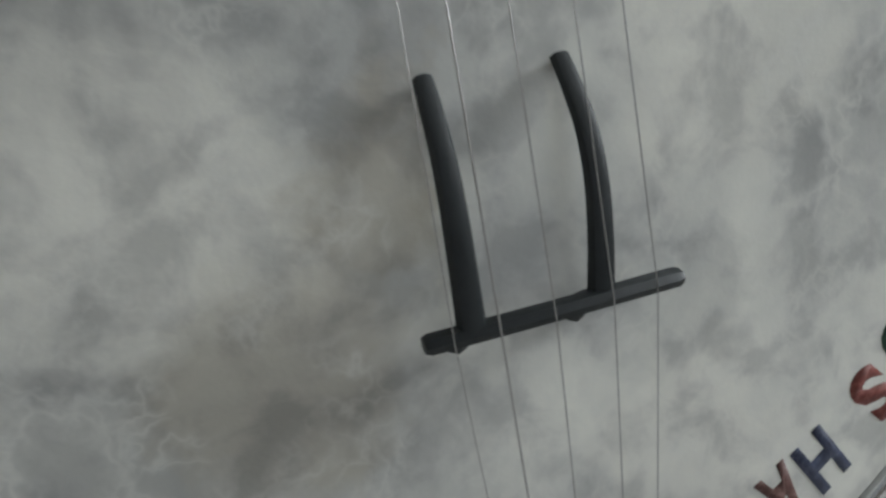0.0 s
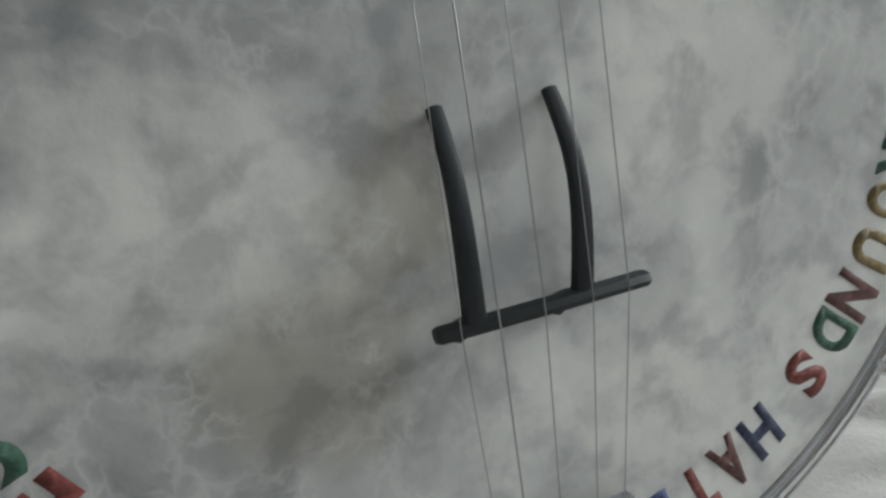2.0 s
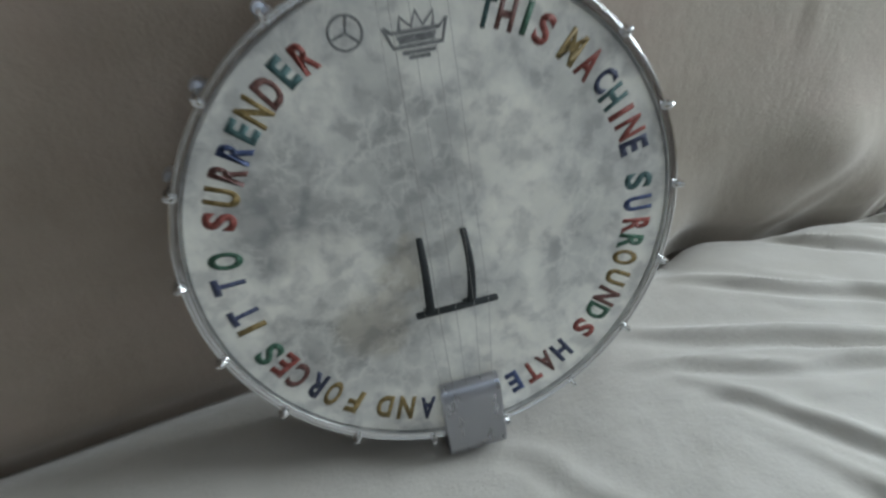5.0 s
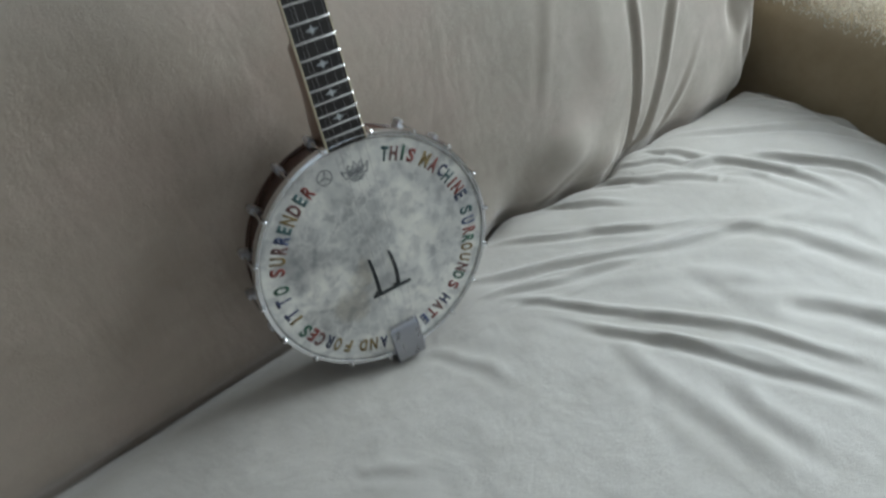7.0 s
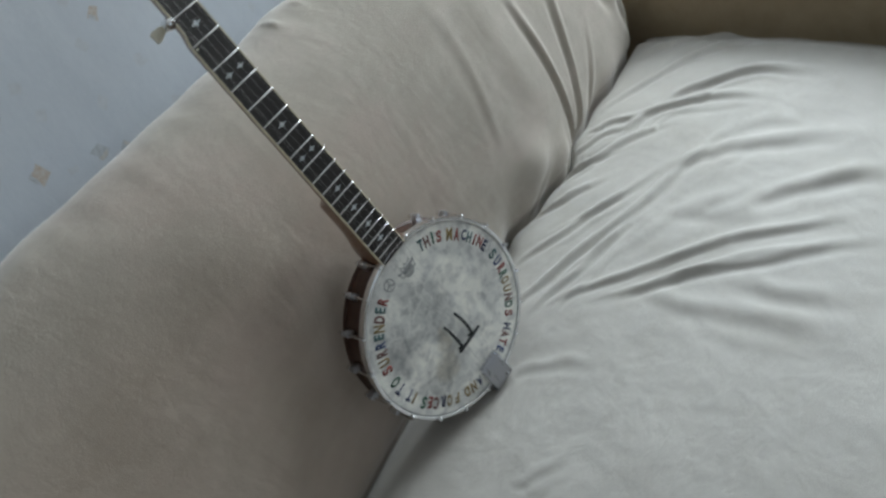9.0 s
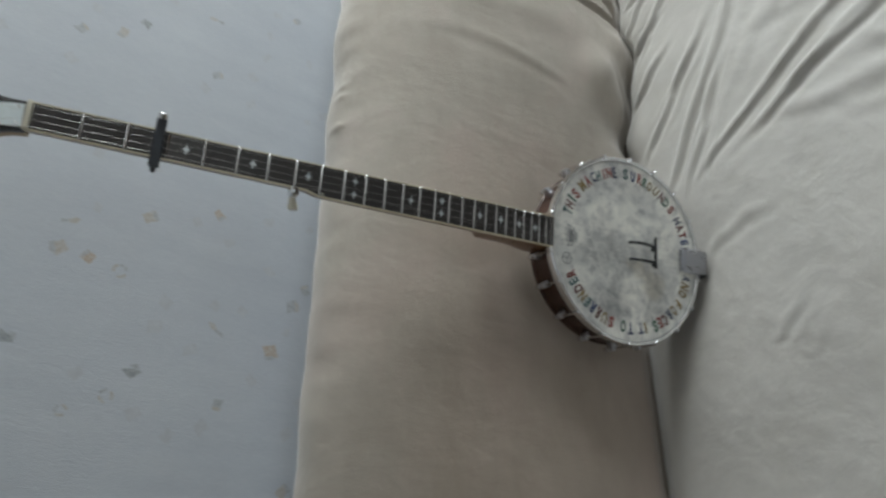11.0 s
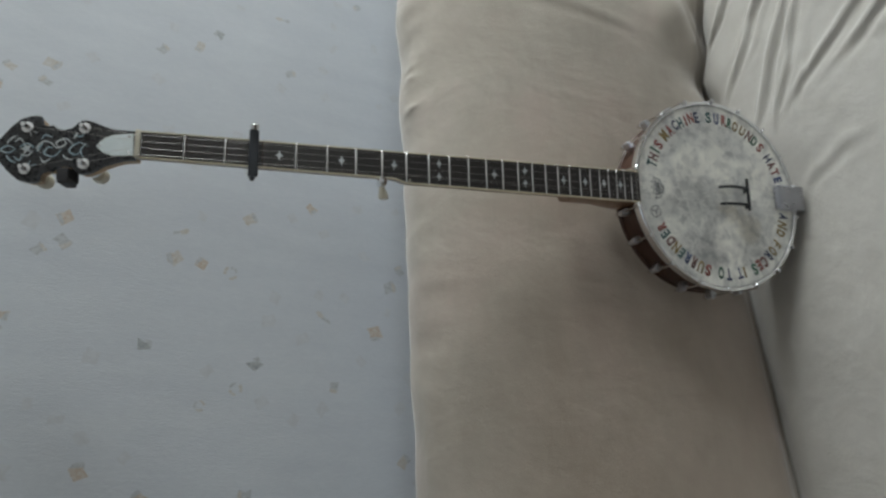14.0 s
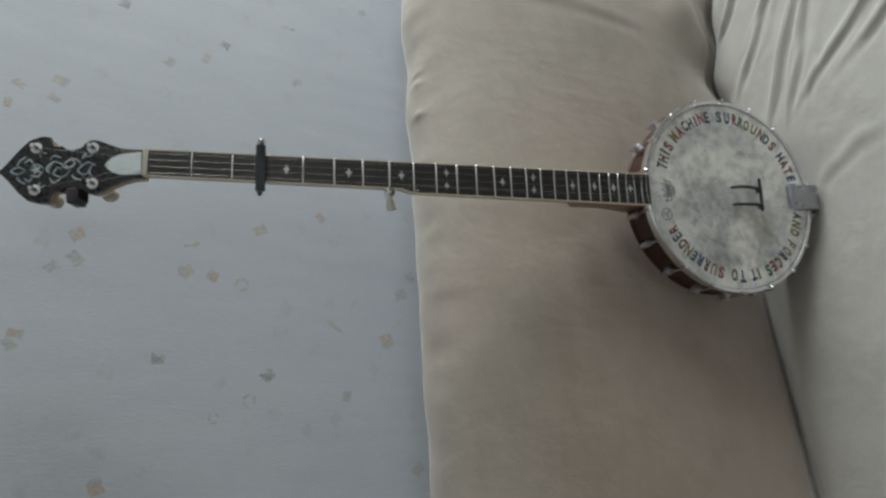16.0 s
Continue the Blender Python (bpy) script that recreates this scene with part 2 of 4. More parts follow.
def box(x0, x1, y0, y1, z0, z1, bevel=0.0, segs=2):
    bm = bmesh.new()
    bmesh.ops.create_cube(bm, size=1.0, matrix=Matrix.Translation(((x0 + x1) / 2, (y0 + y1) / 2, (z0 + z1) / 2)) @ Matrix.Diagonal((x1 - x0, y1 - y0, z1 - z0, 1)))
    if bevel:
        bmesh.ops.bevel(bm, geom=bm.edges[:], offset=bevel, segments=segs, profile=0.6, affect="EDGES")
    return bm


def lathe(profile, steps=96, closed=True, at=(0, 0, 0)):
    """Turn (radius, y) pairs about the banjo's y axis."""
    bm = bmesh.new()
    rings = []
    for r, y in profile:
        rings.append([bm.verts.new((at[0] + r * math.sin(2 * math.pi * i / steps), at[1] + y, at[2] + r * math.cos(2 * math.pi * i / steps))) for i in range(steps)])
    pairs = list(zip(rings, rings[1:] + rings[:1])) if closed else list(zip(rings, rings[1:]))
    for a, b in pairs:
        for i in range(steps):
            j = (i + 1) % steps
            bm.faces.new((a[i], a[j], b[j], b[i]))
    if not closed:
        for ring in (rings[0], rings[-1]):
            bm.faces.new(ring)
    return bm


def tube(points, radii, sides=8, flat=1.0):
    """A round bar along points; radii one number or one a point. flat squeezes it along y."""
    bm = bmesh.new()
    pts = [Vector(p) for p in points]
    rr = radii if isinstance(radii, (list, tuple)) else [radii] * len(pts)
    rings, ref = [], None
    for i, p in enumerate(pts):
        d = (pts[min(i + 1, len(pts) - 1)] - pts[max(i - 1, 0)]).normalized()
        if ref is None:
            ref = Vector((0, 1, 0)) if abs(d.y) < 0.9 else Vector((1, 0, 0))
        u = (ref - d * ref.dot(d)).normalized()
        ref = u
        v = d.cross(u)
        rings.append([bm.verts.new(p + u * (rr[i] * flat * math.cos(2 * math.pi * k / sides)) + v * (rr[i] * math.sin(2 * math.pi * k / sides))) for k in range(sides)])
    for a, b in zip(rings, rings[1:]):
        for k in range(sides):
            bm.faces.new((a[k], a[(k + 1) % sides], b[(k + 1) % sides], b[k]))
    bm.faces.new(rings[0][::-1])
    bm.faces.new(rings[-1])
    return bm


def slab(outline, y0, y1, bevel=0.0):
    """An (x, z) outline made solid between two depths."""
    bm = bmesh.new()
    front = [bm.verts.new((x, y0, z)) for x, z in outline]
    back = [bm.verts.new((x, y1, z)) for x, z in outline]
    top = bm.faces.new(front)
    bm.faces.new(back[::-1])
    n = len(outline)
    for i in range(n):
        bm.faces.new((front[i], back[i], back[(i + 1) % n], front[(i + 1) % n]))
    if bevel:
        bmesh.ops.bevel(bm, geom=list(top.edges), offset=bevel, segments=2, profile=0.6, affect="EDGES")
    return bm


def curve_pts(points, steps=8):
    """A smooth line through points."""
    p = [Vector(q) for q in points]
    out = []
    for i in range(len(p) - 1):
        a, b, c, d = p[max(i - 1, 0)], p[i], p[i + 1], p[min(i + 2, len(p) - 1)]
        for k in range(steps):
            t = k / steps
            out.append(0.5 * (2 * b + (c - a) * t + (2 * a - 5 * b + 4 * c - d) * t * t + (3 * b - a - 3 * c + d) * t ** 3))
    out.append(p[-1])
    return out


def grid(f, us, vs):
    """A sheet of points f(u, v)."""
    bm = bmesh.new()
    rows = [[bm.verts.new(f(u, v)) for u in us] for v in vs]
    for a, b in zip(rows, rows[1:]):
        for i in range(len(us) - 1):
            bm.faces.new((a[i], a[i + 1], b[i + 1], b[i]))
    return bm


def span(a, b, n):
    return [a + (b - a) * i / (n - 1) for i in range(n)]


def smooth_step(a, b, x):
    t = min(max((x - a) / (b - a), 0.0), 1.0)
    return t * t * (3 - 2 * t)


# ---- the room ----


def wall(name, x0, x1, y0, y1, z0, z1, mat, label):
    return tagged(part(name, box(x0, x1, y0, y1, z0, z1), mat, None, "", False), label, "wall", kind="structure")


WALL_Y = 0.41
wall("wall_north", -2.7, 2.7, WALL_Y, WALL_Y + 0.12, 0, 2.5, WALLPAPER, "pale blue-grey textured wallpaper with printed flecks")
# unseen wall, added to close the room with little bounce
wall("wall_west", -2.82, -2.7, -3.32, WALL_Y + 0.12, 0, 2.5, LOW_BOUNCE, "unseen wall closing the room, kept dark to cut bounce light")
tagged(part("floor", box(-2.7, 2.45, -3.2, WALL_Y, -0.1, 0), WOODFLOOR, None, "", False), "dark brown wooden floor", "floor", kind="structure")
tagged(part("ceiling", box(-2.82, 2.82, -3.32, WALL_Y + 0.12, 2.5, 2.6), PLASTER, None, "", False), "plain light ceiling", "ceiling", kind="structure")


def wall_with_window(name, along, place, thick, a0, a1, wa0, wa1, wz0, wz1, label):
    bm = bmesh.new()
    for p, q, z0, z1 in ((a0, wa0, 0, 2.5), (wa1, a1, 0, 2.5), (wa0, wa1, 0, wz0), (wa0, wa1, wz1, 2.5)):
        join(bm, box(place, place + thick, p, q, z0, z1) if along == "y" else box(p, q, place, place + thick, z0, z1))
    tagged(part(name, bm, LOW_BOUNCE, None, "", False), label, "wall", kind="structure")


# both walls stay out of view; their dark colour limits bounce
wall_with_window("wall_east", "y", 2.45, 0.12, -3.32, WALL_Y + 0.12, -1.30, 0.38, 0.85, 2.35, "unseen wall with a window opening, kept dark to cut bounce light")
wall_with_window("wall_south", "x", -3.32, 0.12, -2.82, 2.82, -0.9, 0.5, 1.1, 2.3, "unseen wall with a window opening, kept dark to cut bounce light")


def window_frame(name, along, place, a0, a1, z0, z1):
    bm = bmesh.new()
    w = 0.06
    mid = (a0 + a1) / 2
    for p, q, r, s in ((a0, a1, z0, z0 + w), (a0, a1, z1 - w, z1), (a0, a0 + w, z0 + w, z1 - w), (a1 - w, a1, z0 + w, z1 - w), (mid - w / 2, mid + w / 2, z0 + w, z1 - w)):
        join(bm, box(place, place + 0.06, p, q, r, s) if along == "y" else box(p, q, place, place + 0.06, r, s))
    tagged(part(name, bm, WHITE, None, "", False), "unseen white painted window frame", "window", kind="structure")


window_frame("window_1", "y", 2.48, -1.30, 0.38, 0.85, 2.35)
# made-up opening around the rear fill lamp
window_frame("fill_window_2", "x", -3.29, -0.9, 0.5, 1.1, 2.3)

# ---- wallpaper flecks ----
# x, z and kind: d dark, g grey, t tan, o orange, s streak, c curled, f faint
FLECKS = {
    "d": [(0.352, 1.221), (-0.180, 1.280), (-0.197, 1.133), (0.382, 1.376)],
    "g": [(0.184, 1.446), (0.516, 0.970), (0.315, 1.097), (-0.050, 1.392), (-0.066, 1.417), (-0.024, 0.896), (-0.225, 1.013), (-0.169, 1.448), (-0.056, 0.916), (0.294, 1.302)],
    "t": [(0.196, 1.491), (0.216, 1.442), (0.318, 1.249), (-0.053, 1.253), (0.026, 1.151), (-0.333, 0.899)],
    "o": [(-0.018, 1.393), (-0.057, 1.217), (0.062, 1.054), (-0.156, 1.443), (-0.138, 0.944), (-0.338, 1.336), (0.164, 1.499)],
    "s": [(0.426, 1.115), (-0.013, 1.249), (-0.120, 1.032)],
    "c": [(-0.258, 1.204), (-0.066, 1.175), (-0.234, 1.158)],
    "f": [(0.281, 1.113), (0.399, 1.018), (-0.258, 1.031), (-0.279, 1.367)],
}
FLECK_MATS = {"tan": mottled("fleck_tan", (0.43, 0.39, 0.345), (0.545, 0.555, 0.575), 240, 0.7, 0, 0), "grey": mottled("fleck_grey", (0.34, 0.355, 0.385), (0.52, 0.55, 0.59), 220, 0.7, 0, 0),
              "orange": mottled("fleck_orange", (0.43, 0.33, 0.25), (0.54, 0.535, 0.53), 230, 0.7, 0, 0), "dark": mottled("fleck_dark", (0.24, 0.25, 0.275), (0.45, 0.475, 0.51), 220, 0.7, 0, 0),
              "faint": mottled("fleck_faint", (0.475, 0.495, 0.535), (0.545, 0.575, 0.62), 120, 0.7, 0, 0)}
PRINTS = {k: bmesh.new() for k in FLECK_MATS}


def print_patch(shade, ring, lift):
    bm = PRINTS[shade]
    bm.faces.new([bm.verts.new((x, WALL_Y - lift, z)) for x, z in ring])


def fleck(x, z, kind, rnd):
    """A small worn print: a torn square with a second colour along one side, a streak or a curl."""
    a, s = rnd.uniform(0, 6.28), rnd.uniform(0.008, 0.012) * (1.3 if kind == "d" else 1.0)

    def at(u, v):
        return (x + s * (u * math.cos(a) - v * math.sin(a)), z + s * (u * math.sin(a) + v * math.cos(a)))

    def jig(points, by=0.16):
        return [at(u + rnd.uniform(-by, by), v + rnd.uniform(-by, by)) for u, v in points]

    first, second = {"d": ("dark", "grey"), "g": ("grey", "tan"), "t": ("tan", "grey"), "o": ("orange", "grey"), "s": ("tan", "grey"), "c": ("tan", "grey"), "f": ("faint", "faint")}[kind]
    if kind == "d":
        print_patch(first, jig([(-0.8, -0.5), (0.5, -0.8), (0.3, 0.0), (-0.5, 0.9)], 0.08), 0.0002)
        print_patch(second, jig([(0.25, 0.05), (0.6, -0.5), (0.9, 0.1), (0.2, 0.6)], 0.08), 0.0004)
    elif kind == "s":
        print_patch(first, jig([(-1.4, 0.2), (-0.8, -0.3), (0.1, -0.1), (0.1, 0.3), (-0.7, 0.5)]), 0.0002)
        print_patch(second, jig([(0.0, -0.1), (0.8, -0.4), (1.4, -0.2), (1.2, 0.2), (0.1, 0.3)]), 0.0004)
    elif kind == "c":
        for q, w in ((0.6, first), (2.6, second), (4.4, first)):
            turn = [q + 0.36 * k for k in range(5)]
            print_patch(w, [at(0.95 * math.cos(t), 0.95 * math.sin(t)) for t in turn] + [at(0.6 * math.cos(t), 0.6 * math.sin(t)) for t in turn[::-1]], 0.0002)
    else:
        tall = rnd.uniform(0.6, 0.95)
        print_patch(first, jig([(-0.9, -tall), (-0.1, -tall * 0.8), (0.7, -tall), (0.9, 0.1), (0.8, tall), (0.0, tall * 0.85), (-0.9, tall * 0.8)]), 0.0002)
        if kind != "f":
            print_patch(second, jig([(0.25, -tall * 0.9), (0.8, -tall * 0.9), (0.95, 0.2), (0.6, tall * 0.9), (0.4, 0.2)], 0.1), 0.0004)


rnd = random.Random(4)
placed = []
for kind, spots in FLECKS.items():
    for spot in spots:
        fleck(*spot, kind, rnd)
        placed.append(spot)
while len(placed) < 250:
    p = (rnd.uniform(-1.6, 1.6), rnd.uniform(0.5, 2.4))
    if not (-0.36 < p[0] < 0.5 and 0.88 < p[1] < 1.52) and all(math.dist(p, q) > 0.07 for q in placed):
        fleck(*p, rnd.choice("dgggttoosc"), rnd)
        placed.append(p)
for k in range(900):
    p = (rnd.uniform(-1.6, 1.6), rnd.uniform(0.5, 2.4))
    if all(math.dist(p, q) > 0.034 for q in placed):
        fleck(*p, "f", rnd)
        placed.append(p)
for shade, bm in PRINTS.items():
    tagged(part("wallpaper_print", bm, FLECK_MATS[shade], bpy.data.objects["wall_north"], "", False), "small worn %s flecks printed on wallpaper" % shade, kind="stuff")

# ---- the sofa ----
ARM_X = 0.97
LEFT_X = -1.05


def seam_line(x):
    return 0.098 - 0.045 * smooth_step(0.1, 0.55, x) - 0.02 * smooth_step(0.6, 0.95, x)


def seam_wave(x):
    return (0.009 * math.sin(21 * x + 0.6) + 0.006 * math.sin(47 * x)) * smooth_step(0.12, 0.3, x) * (1 - smooth_step(0.6, 0.9, x))


def seam_y(x):
    return seam_line(x) + seam_wave(x)


def seam_z(x):
    return 0.416 + 0.014 * smooth_step(0.3, 0.6, x) + 0.006 * math.sin(26 * x) * smooth_step(0.15, 0.3, x) * (1 - smooth_step(0.6, 0.9, x))


# three points of each fold of the loose cover, its height and half width: a fan beside the banjo, then those nearer the arm
FAN = [
    (0.354, 0.053, 0.394, 0.017, 0.454, -0.045, 0.008, 0.009), (0.240, 0.033, 0.360, -0.055, 0.460, -0.130, 0.009, 0.009), (0.155, 0.000, 0.320, -0.095, 0.560, -0.222, 0.011, 0.010),
    (0.141, -0.033, 0.248, -0.087, 0.389, -0.153, 0.008, 0.008), (0.165, -0.070, 0.305, -0.260, 0.385, -0.420, 0.0085, 0.010), (0.190, -0.160, 0.270, -0.297, 0.352, -0.470, 0.0085, 0.011),
    (0.013, -0.045, 0.042, -0.093, 0.056, -0.160, 0.003, 0.012), (0.194, -0.197, 0.181, -0.343, 0.181, -0.480, 0.004, 0.022), (0.250, -0.120, 0.390, -0.230, 0.470, -0.360, 0.003, 0.018),
    (0.373, -0.175, 0.382, -0.255, 0.375, -0.330, 0.003, 0.022), (0.240, -0.330, 0.235, -0.399, 0.244, -0.470, 0.004, 0.022), (-0.146, -0.123, -0.118, -0.153, -0.073, -0.186, 0.003, 0.010),
]
BY_ARM = [
    (0.455, 0.055, 0.522, -0.010, 0.600, -0.107, 0.011, 0.009), (0.517, 0.048, 0.574, 0.008, 0.605, -0.052, 0.008, 0.008), (0.601, 0.030, 0.626, -0.011, 0.648, -0.068, 0.008, 0.009),
    (0.590, -0.050, 0.671, -0.118, 0.690, -0.260, 0.011, 0.012), (0.690, -0.110, 0.760, -0.222, 0.760, -0.340, 0.010, 0.013), (0.690, 0.010, 0.843, -0.138, 0.893, -0.290, 0.009, 0.012),
    (0.480, -0.150, 0.560, -0.290, 0.580, -0.450, 0.007, 0.020), (0.400, -0.300, 0.480, -0.420, 0.500, -0.520, 0.007, 0.022), (0.860, 0.000, 0.935, -0.140, 0.945, -0.330, 0.010, 0.016),
]


def fine_folds():
    """Small creases that run beside the large folds."""
    pick = random.Random(11)
    out = []
    for x0, y0, x1, y1, x2, y2, a, w in FAN + BY_ARM:
        for k in range(2):
            d, e = pick.uniform(-0.035, 0.035), pick.uniform(-0.03, 0.03)
            s = pick.uniform(0.2, 0.5)
            out.append((x0 + (x2 - x0) * s * 0.6 + d, y0 + (y2 - y0) * s * 0.6 + d * 0.5, x1 + d + e, y1 + d * 0.5, x1 + (x2 - x1) * (0.4 + s) + d, y1 + (y2 - y1) * (0.4 + s) + d * 0.5 + e, a * 0.3, w * 0.8))
    return out


def fold_heights(x, y):
    """Heights of all folds at arrays of places."""
    h = np.zeros_like(x)
    for i, (x0, y0, x1, y1, x2, y2, a, w) in enumerate(FAN + BY_ARM + fine_folds()):
        best = np.full_like(x, 9.0)
        along, side = np.zeros_like(x), np.zeros_like(x)
        ts = np.linspace(0, 1, 13)
        px = (1 - ts) ** 2 * x0 + 2 * ts * (1 - ts) * (2 * x1 - (x0 + x2) / 2) + ts ** 2 * x2
        py = (1 - ts) ** 2 * y0 + 2 * ts * (1 - ts) * (2 * y1 - (y0 + y2) / 2) + ts ** 2 * y2
        for k in range(12):
            dx, dy = px[k + 1] - px[k], py[k + 1] - py[k]
            n = math.hypot(dx, dy)
            t = ((x - px[k]) * dx + (y - py[k]) * dy) / n ** 2
            t = np.maximum(t, 0 if k > 0 else -0.3 * 12)
            t = np.minimum(t, 1 if k < 11 else 1 + 0.3 * 12)
            qx, qy = x - px[k] - t * dx, y - py[k] - t * dy
            d = np.hypot(qx, qy)
            near = d < best
            best = np.where(near, d, best)
            along = np.where(near, (k + t) / 12, along)
            side = np.where(near, (qx * dy - qy * dx) / n, side)
        s = np.sign(side) * best + 0.0025 * np.sin(11 * along + 2 * i)
        ww = w * (0.6 + 0.3 * np.clip(along, 0, 1.2))
        taper = np.clip((along + 0.12) / 0.3, 0, 1) * np.clip((1.2 - along) / 0.6, 0, 1)
        taper = taper * taper * (3 - 2 * taper)
        s = s + 0.8 * ww
        h += 0.6 * a * taper * (np.exp(-(s / ww) ** 2) - 0.7 * np.exp(-((s - 1.7 * ww) / (0.9 * ww)) ** 2) - 0.25 * np.exp(-((s + 2.2 * ww) / (1.6 * ww)) ** 2))
    return h


def seat_mesh(xs, vs):
    """v runs from the seat's front foot (0) over its edge to the crease (1)."""
    rows = []
    for v in vs:
        row = []
        for x in xs:
            back = seam_y(x) + 0.010
            if v < 0.12:
                z = 0.12 + 0.24 * v / 0.12
                row.append((x, -0.60 + 0.004 * noise.noise((x * 5, z * 5, 0)), z))
                continue
            if v < 0.2:
                a = (v - 0.12) / 0.08 * math.pi / 2
                row.append((x, -0.53 - 0.07 * math.cos(a), 0.36 + 0.07 * math.sin(a)))
                continue
            t = (v - 0.2) / 0.8
            y = -0.53 + (back + 0.53) * t
            d = back - y
            z = 0.430 + 0.010 * math.sin(math.pi * t) + 0.010 * smooth_step(0.3, 0.8, x)
            z -= (0.438 - seam_z(x)) * math.exp(-(d / 0.03) ** 2) + (0.006 + 0.016 * smooth_step(0.05, 0.3, x)) * math.exp(-(max(d - 0.002, 0) / 0.009) ** 2)
            z += 0.006 * noise.noise((x * 3.1, y * 3.1, 1.7)) + 0.0020 * noise.noise((x * 11, y * 11, 4.0)) + 0.0006 * noise.noise((x * 40, y * 40, 7.0))
            z -= 0.009 * math.exp(-(d / 0.09) ** 2) * smooth_step(0.08, 0.2, x)
            z -= 0.012 * math.exp(-((x / 0.12) ** 2 + (y / 0.10) ** 2))
            side = smooth_step(0.90, ARM_X, x - 0.22 * min(y, 0.1))
            z -= 0.03 * side * side
            row.append((x, y, z))
        rows.append(row)
    p = np.array(rows)
    top = np.array(vs) > 0.2
    x, y = p[top, :, 0], p[top, :, 1]
    d = np.array([seam_y(u) + 0.010 for u in xs])[None, :] - y
    p[top, :, 2] += fold_heights(x, y) * np.clip(d / 0.02, 0.15, 1) * np.clip((y + 0.53) / 0.1, 0, 1)
    bm = bmesh.new()
    verts = [[bm.verts.new(q) for q in row] for row in p.tolist()]
    for a, b in zip(verts, verts[1:]):
        for i in range(len(xs) - 1):
            bm.faces.new((a[i], a[i + 1], b[i + 1], b[i]))
    return bm


BACK = [(0.0, 0.012, 0.385), (0.03, 0.006, 0.412), (0.08, -0.006, 0.45), (0.22, 0.0, 0.55), (0.42, 0.018, 0.68), (0.60, 0.045, 0.79), (0.72, 0.077, 0.861), (0.80, 0.107, 0.902),
        (0.87, 0.142, 0.929), (0.92, 0.175, 0.940), (0.96, 0.21, 0.935), (0.985, 0.238, 0.905), (1.0, 0.245, 0.80)]


def back_profile(s):
    for (s0, y0, z0), (s1, y1, z1) in zip(BACK, BACK[1:]):
        if s <= s1:
            i = BACK.index((s0, y0, z0))
            a, d = BACK[max(i - 1, 0)], BACK[min(i + 2, len(BACK) - 1)]
            t = (s - s0) / (s1 - s0)
            f = lambda p, q, r, u: 0.5 * (2 * q + (r - p) * t + (2 * p - 5 * q + 4 * r - u) * t * t + (3 * q - p - 3 * r + u) * t ** 3)
            return f(a[1], y0, y1, d[1]), f(a[2], z0, z1, d[2])
    return BACK[-1][1:]


# x, lean, height, half width, lowest, highest: upright folds of the back's cover
BACK_FOLDS = [(0.568, 0.08, 0.007, 0.009, 0.43, 0.80), (0.592, 0.44, 0.007, 0.010, 0.43, 0.78), (0.65, 0.75, 0.004, 0.011, 0.43, 0.62), (0.36, 0.12, 0.0014, 0.012, 0.60, 0.9), (0.89, 0.08, 0.010, 0.018, 0.56, 0.76),
              (0.93, -0.1, 0.010, 0.014, 0.5, 0.78), (0.40, 0.9, 0.006, 0.018, 0.41, 0.50), (0.52, 0.35, 0.006, 0.014, 0.41, 0.52), (0.50, 0.02, 0.002, 0.03, 0.6, 0.9)]


def back_point(x, s):
    y, z = back_profile(s)
    y += seam_line(x) * (1 - smooth_step(0.0, 0.8, s)) + 0.10 * smooth_step(0.0, 0.8, s) + seam_wave(x) * (1 - smooth_step(0.02, 0.2, s))
    z += (seam_z(x) - 0.416) * (1 - smooth_step(0, 0.3, s))
    out = 0.0
    for i, (fx, lean, a, w, z0, z1) in enumerate(BACK_FOLDS):
        c = fx + lean * (z - 0.42) + 0.008 * math.sin(14 * z + i)
        q = (x - c) / (w * (0.6 + 1.6 * max(z - 0.4, 0)))
        if abs(q) < 4:
            out += a * (math.exp(-q * q) - 0.6 * math.exp(-(q + 1.5) ** 2)) * smooth_step(z0 - 0.03, z0 + 0.03, z) * (1 - smooth_step(z1 - 0.15, z1, z))
    out += 0.005 * noise.noise((x * 2.3, z * 2.3, 8.0)) + 0.002 * noise.noise((x * 9, z * 9, 3.0))
    out += 0.018 * math.exp(-((x - 0.415) / 0.05) ** 2 - ((z - 0.505) / 0.045) ** 2) - 0.012 * math.exp(-((x - 0.862) / 0.016) ** 2 - ((z - 0.60) / 0.035) ** 2)
    # puckered hem along the top edge
    hem = math.exp(-((s - 0.90) / 0.05) ** 2)
    out += hem * (0.0035 * noise.noise((x * 28, 0, 2.0)) + 0.006 * noise.noise((x * 7, 0, 5.0)))
    out += 0.007 * (math.exp(-((x - 0.203) / 0.007) ** 2) + math.exp(-((x - 0.262) / 0.008) ** 2) + 0.6 * math.exp(-((x - 0.285) / 0.006) ** 2)) * math.exp(-((s - 0.918) / 0.026) ** 2)
    out -= 0.005 * math.exp(-((s - 0.948 - 0.006 * noise.noise((x * 9, 0, 1.0))) / 0.007) ** 2) * (0.6 + 0.8 * noise.noise((x * 16, 3.0, 0)))
    z += 0.007 * noise.noise((x * 11, 0, 6.0)) * smooth_step(0.85, 0.95, s) * (1 - smooth_step(0.98, 1.0, s))
    out += 0.012 * smooth_step(0.84, 0.95, x) * noise.noise((x * 14, z * 9, 2.5)) * smooth_step(0.45, 0.55, z)
    end = smooth_step(0.86, ARM_X + 0.01, x)
    y += 0.05 * end * end
    return (x, y - out * (1 - 0.6 * smooth_step(0.9, 1.0, s)), z + 0.3 * out * hem)


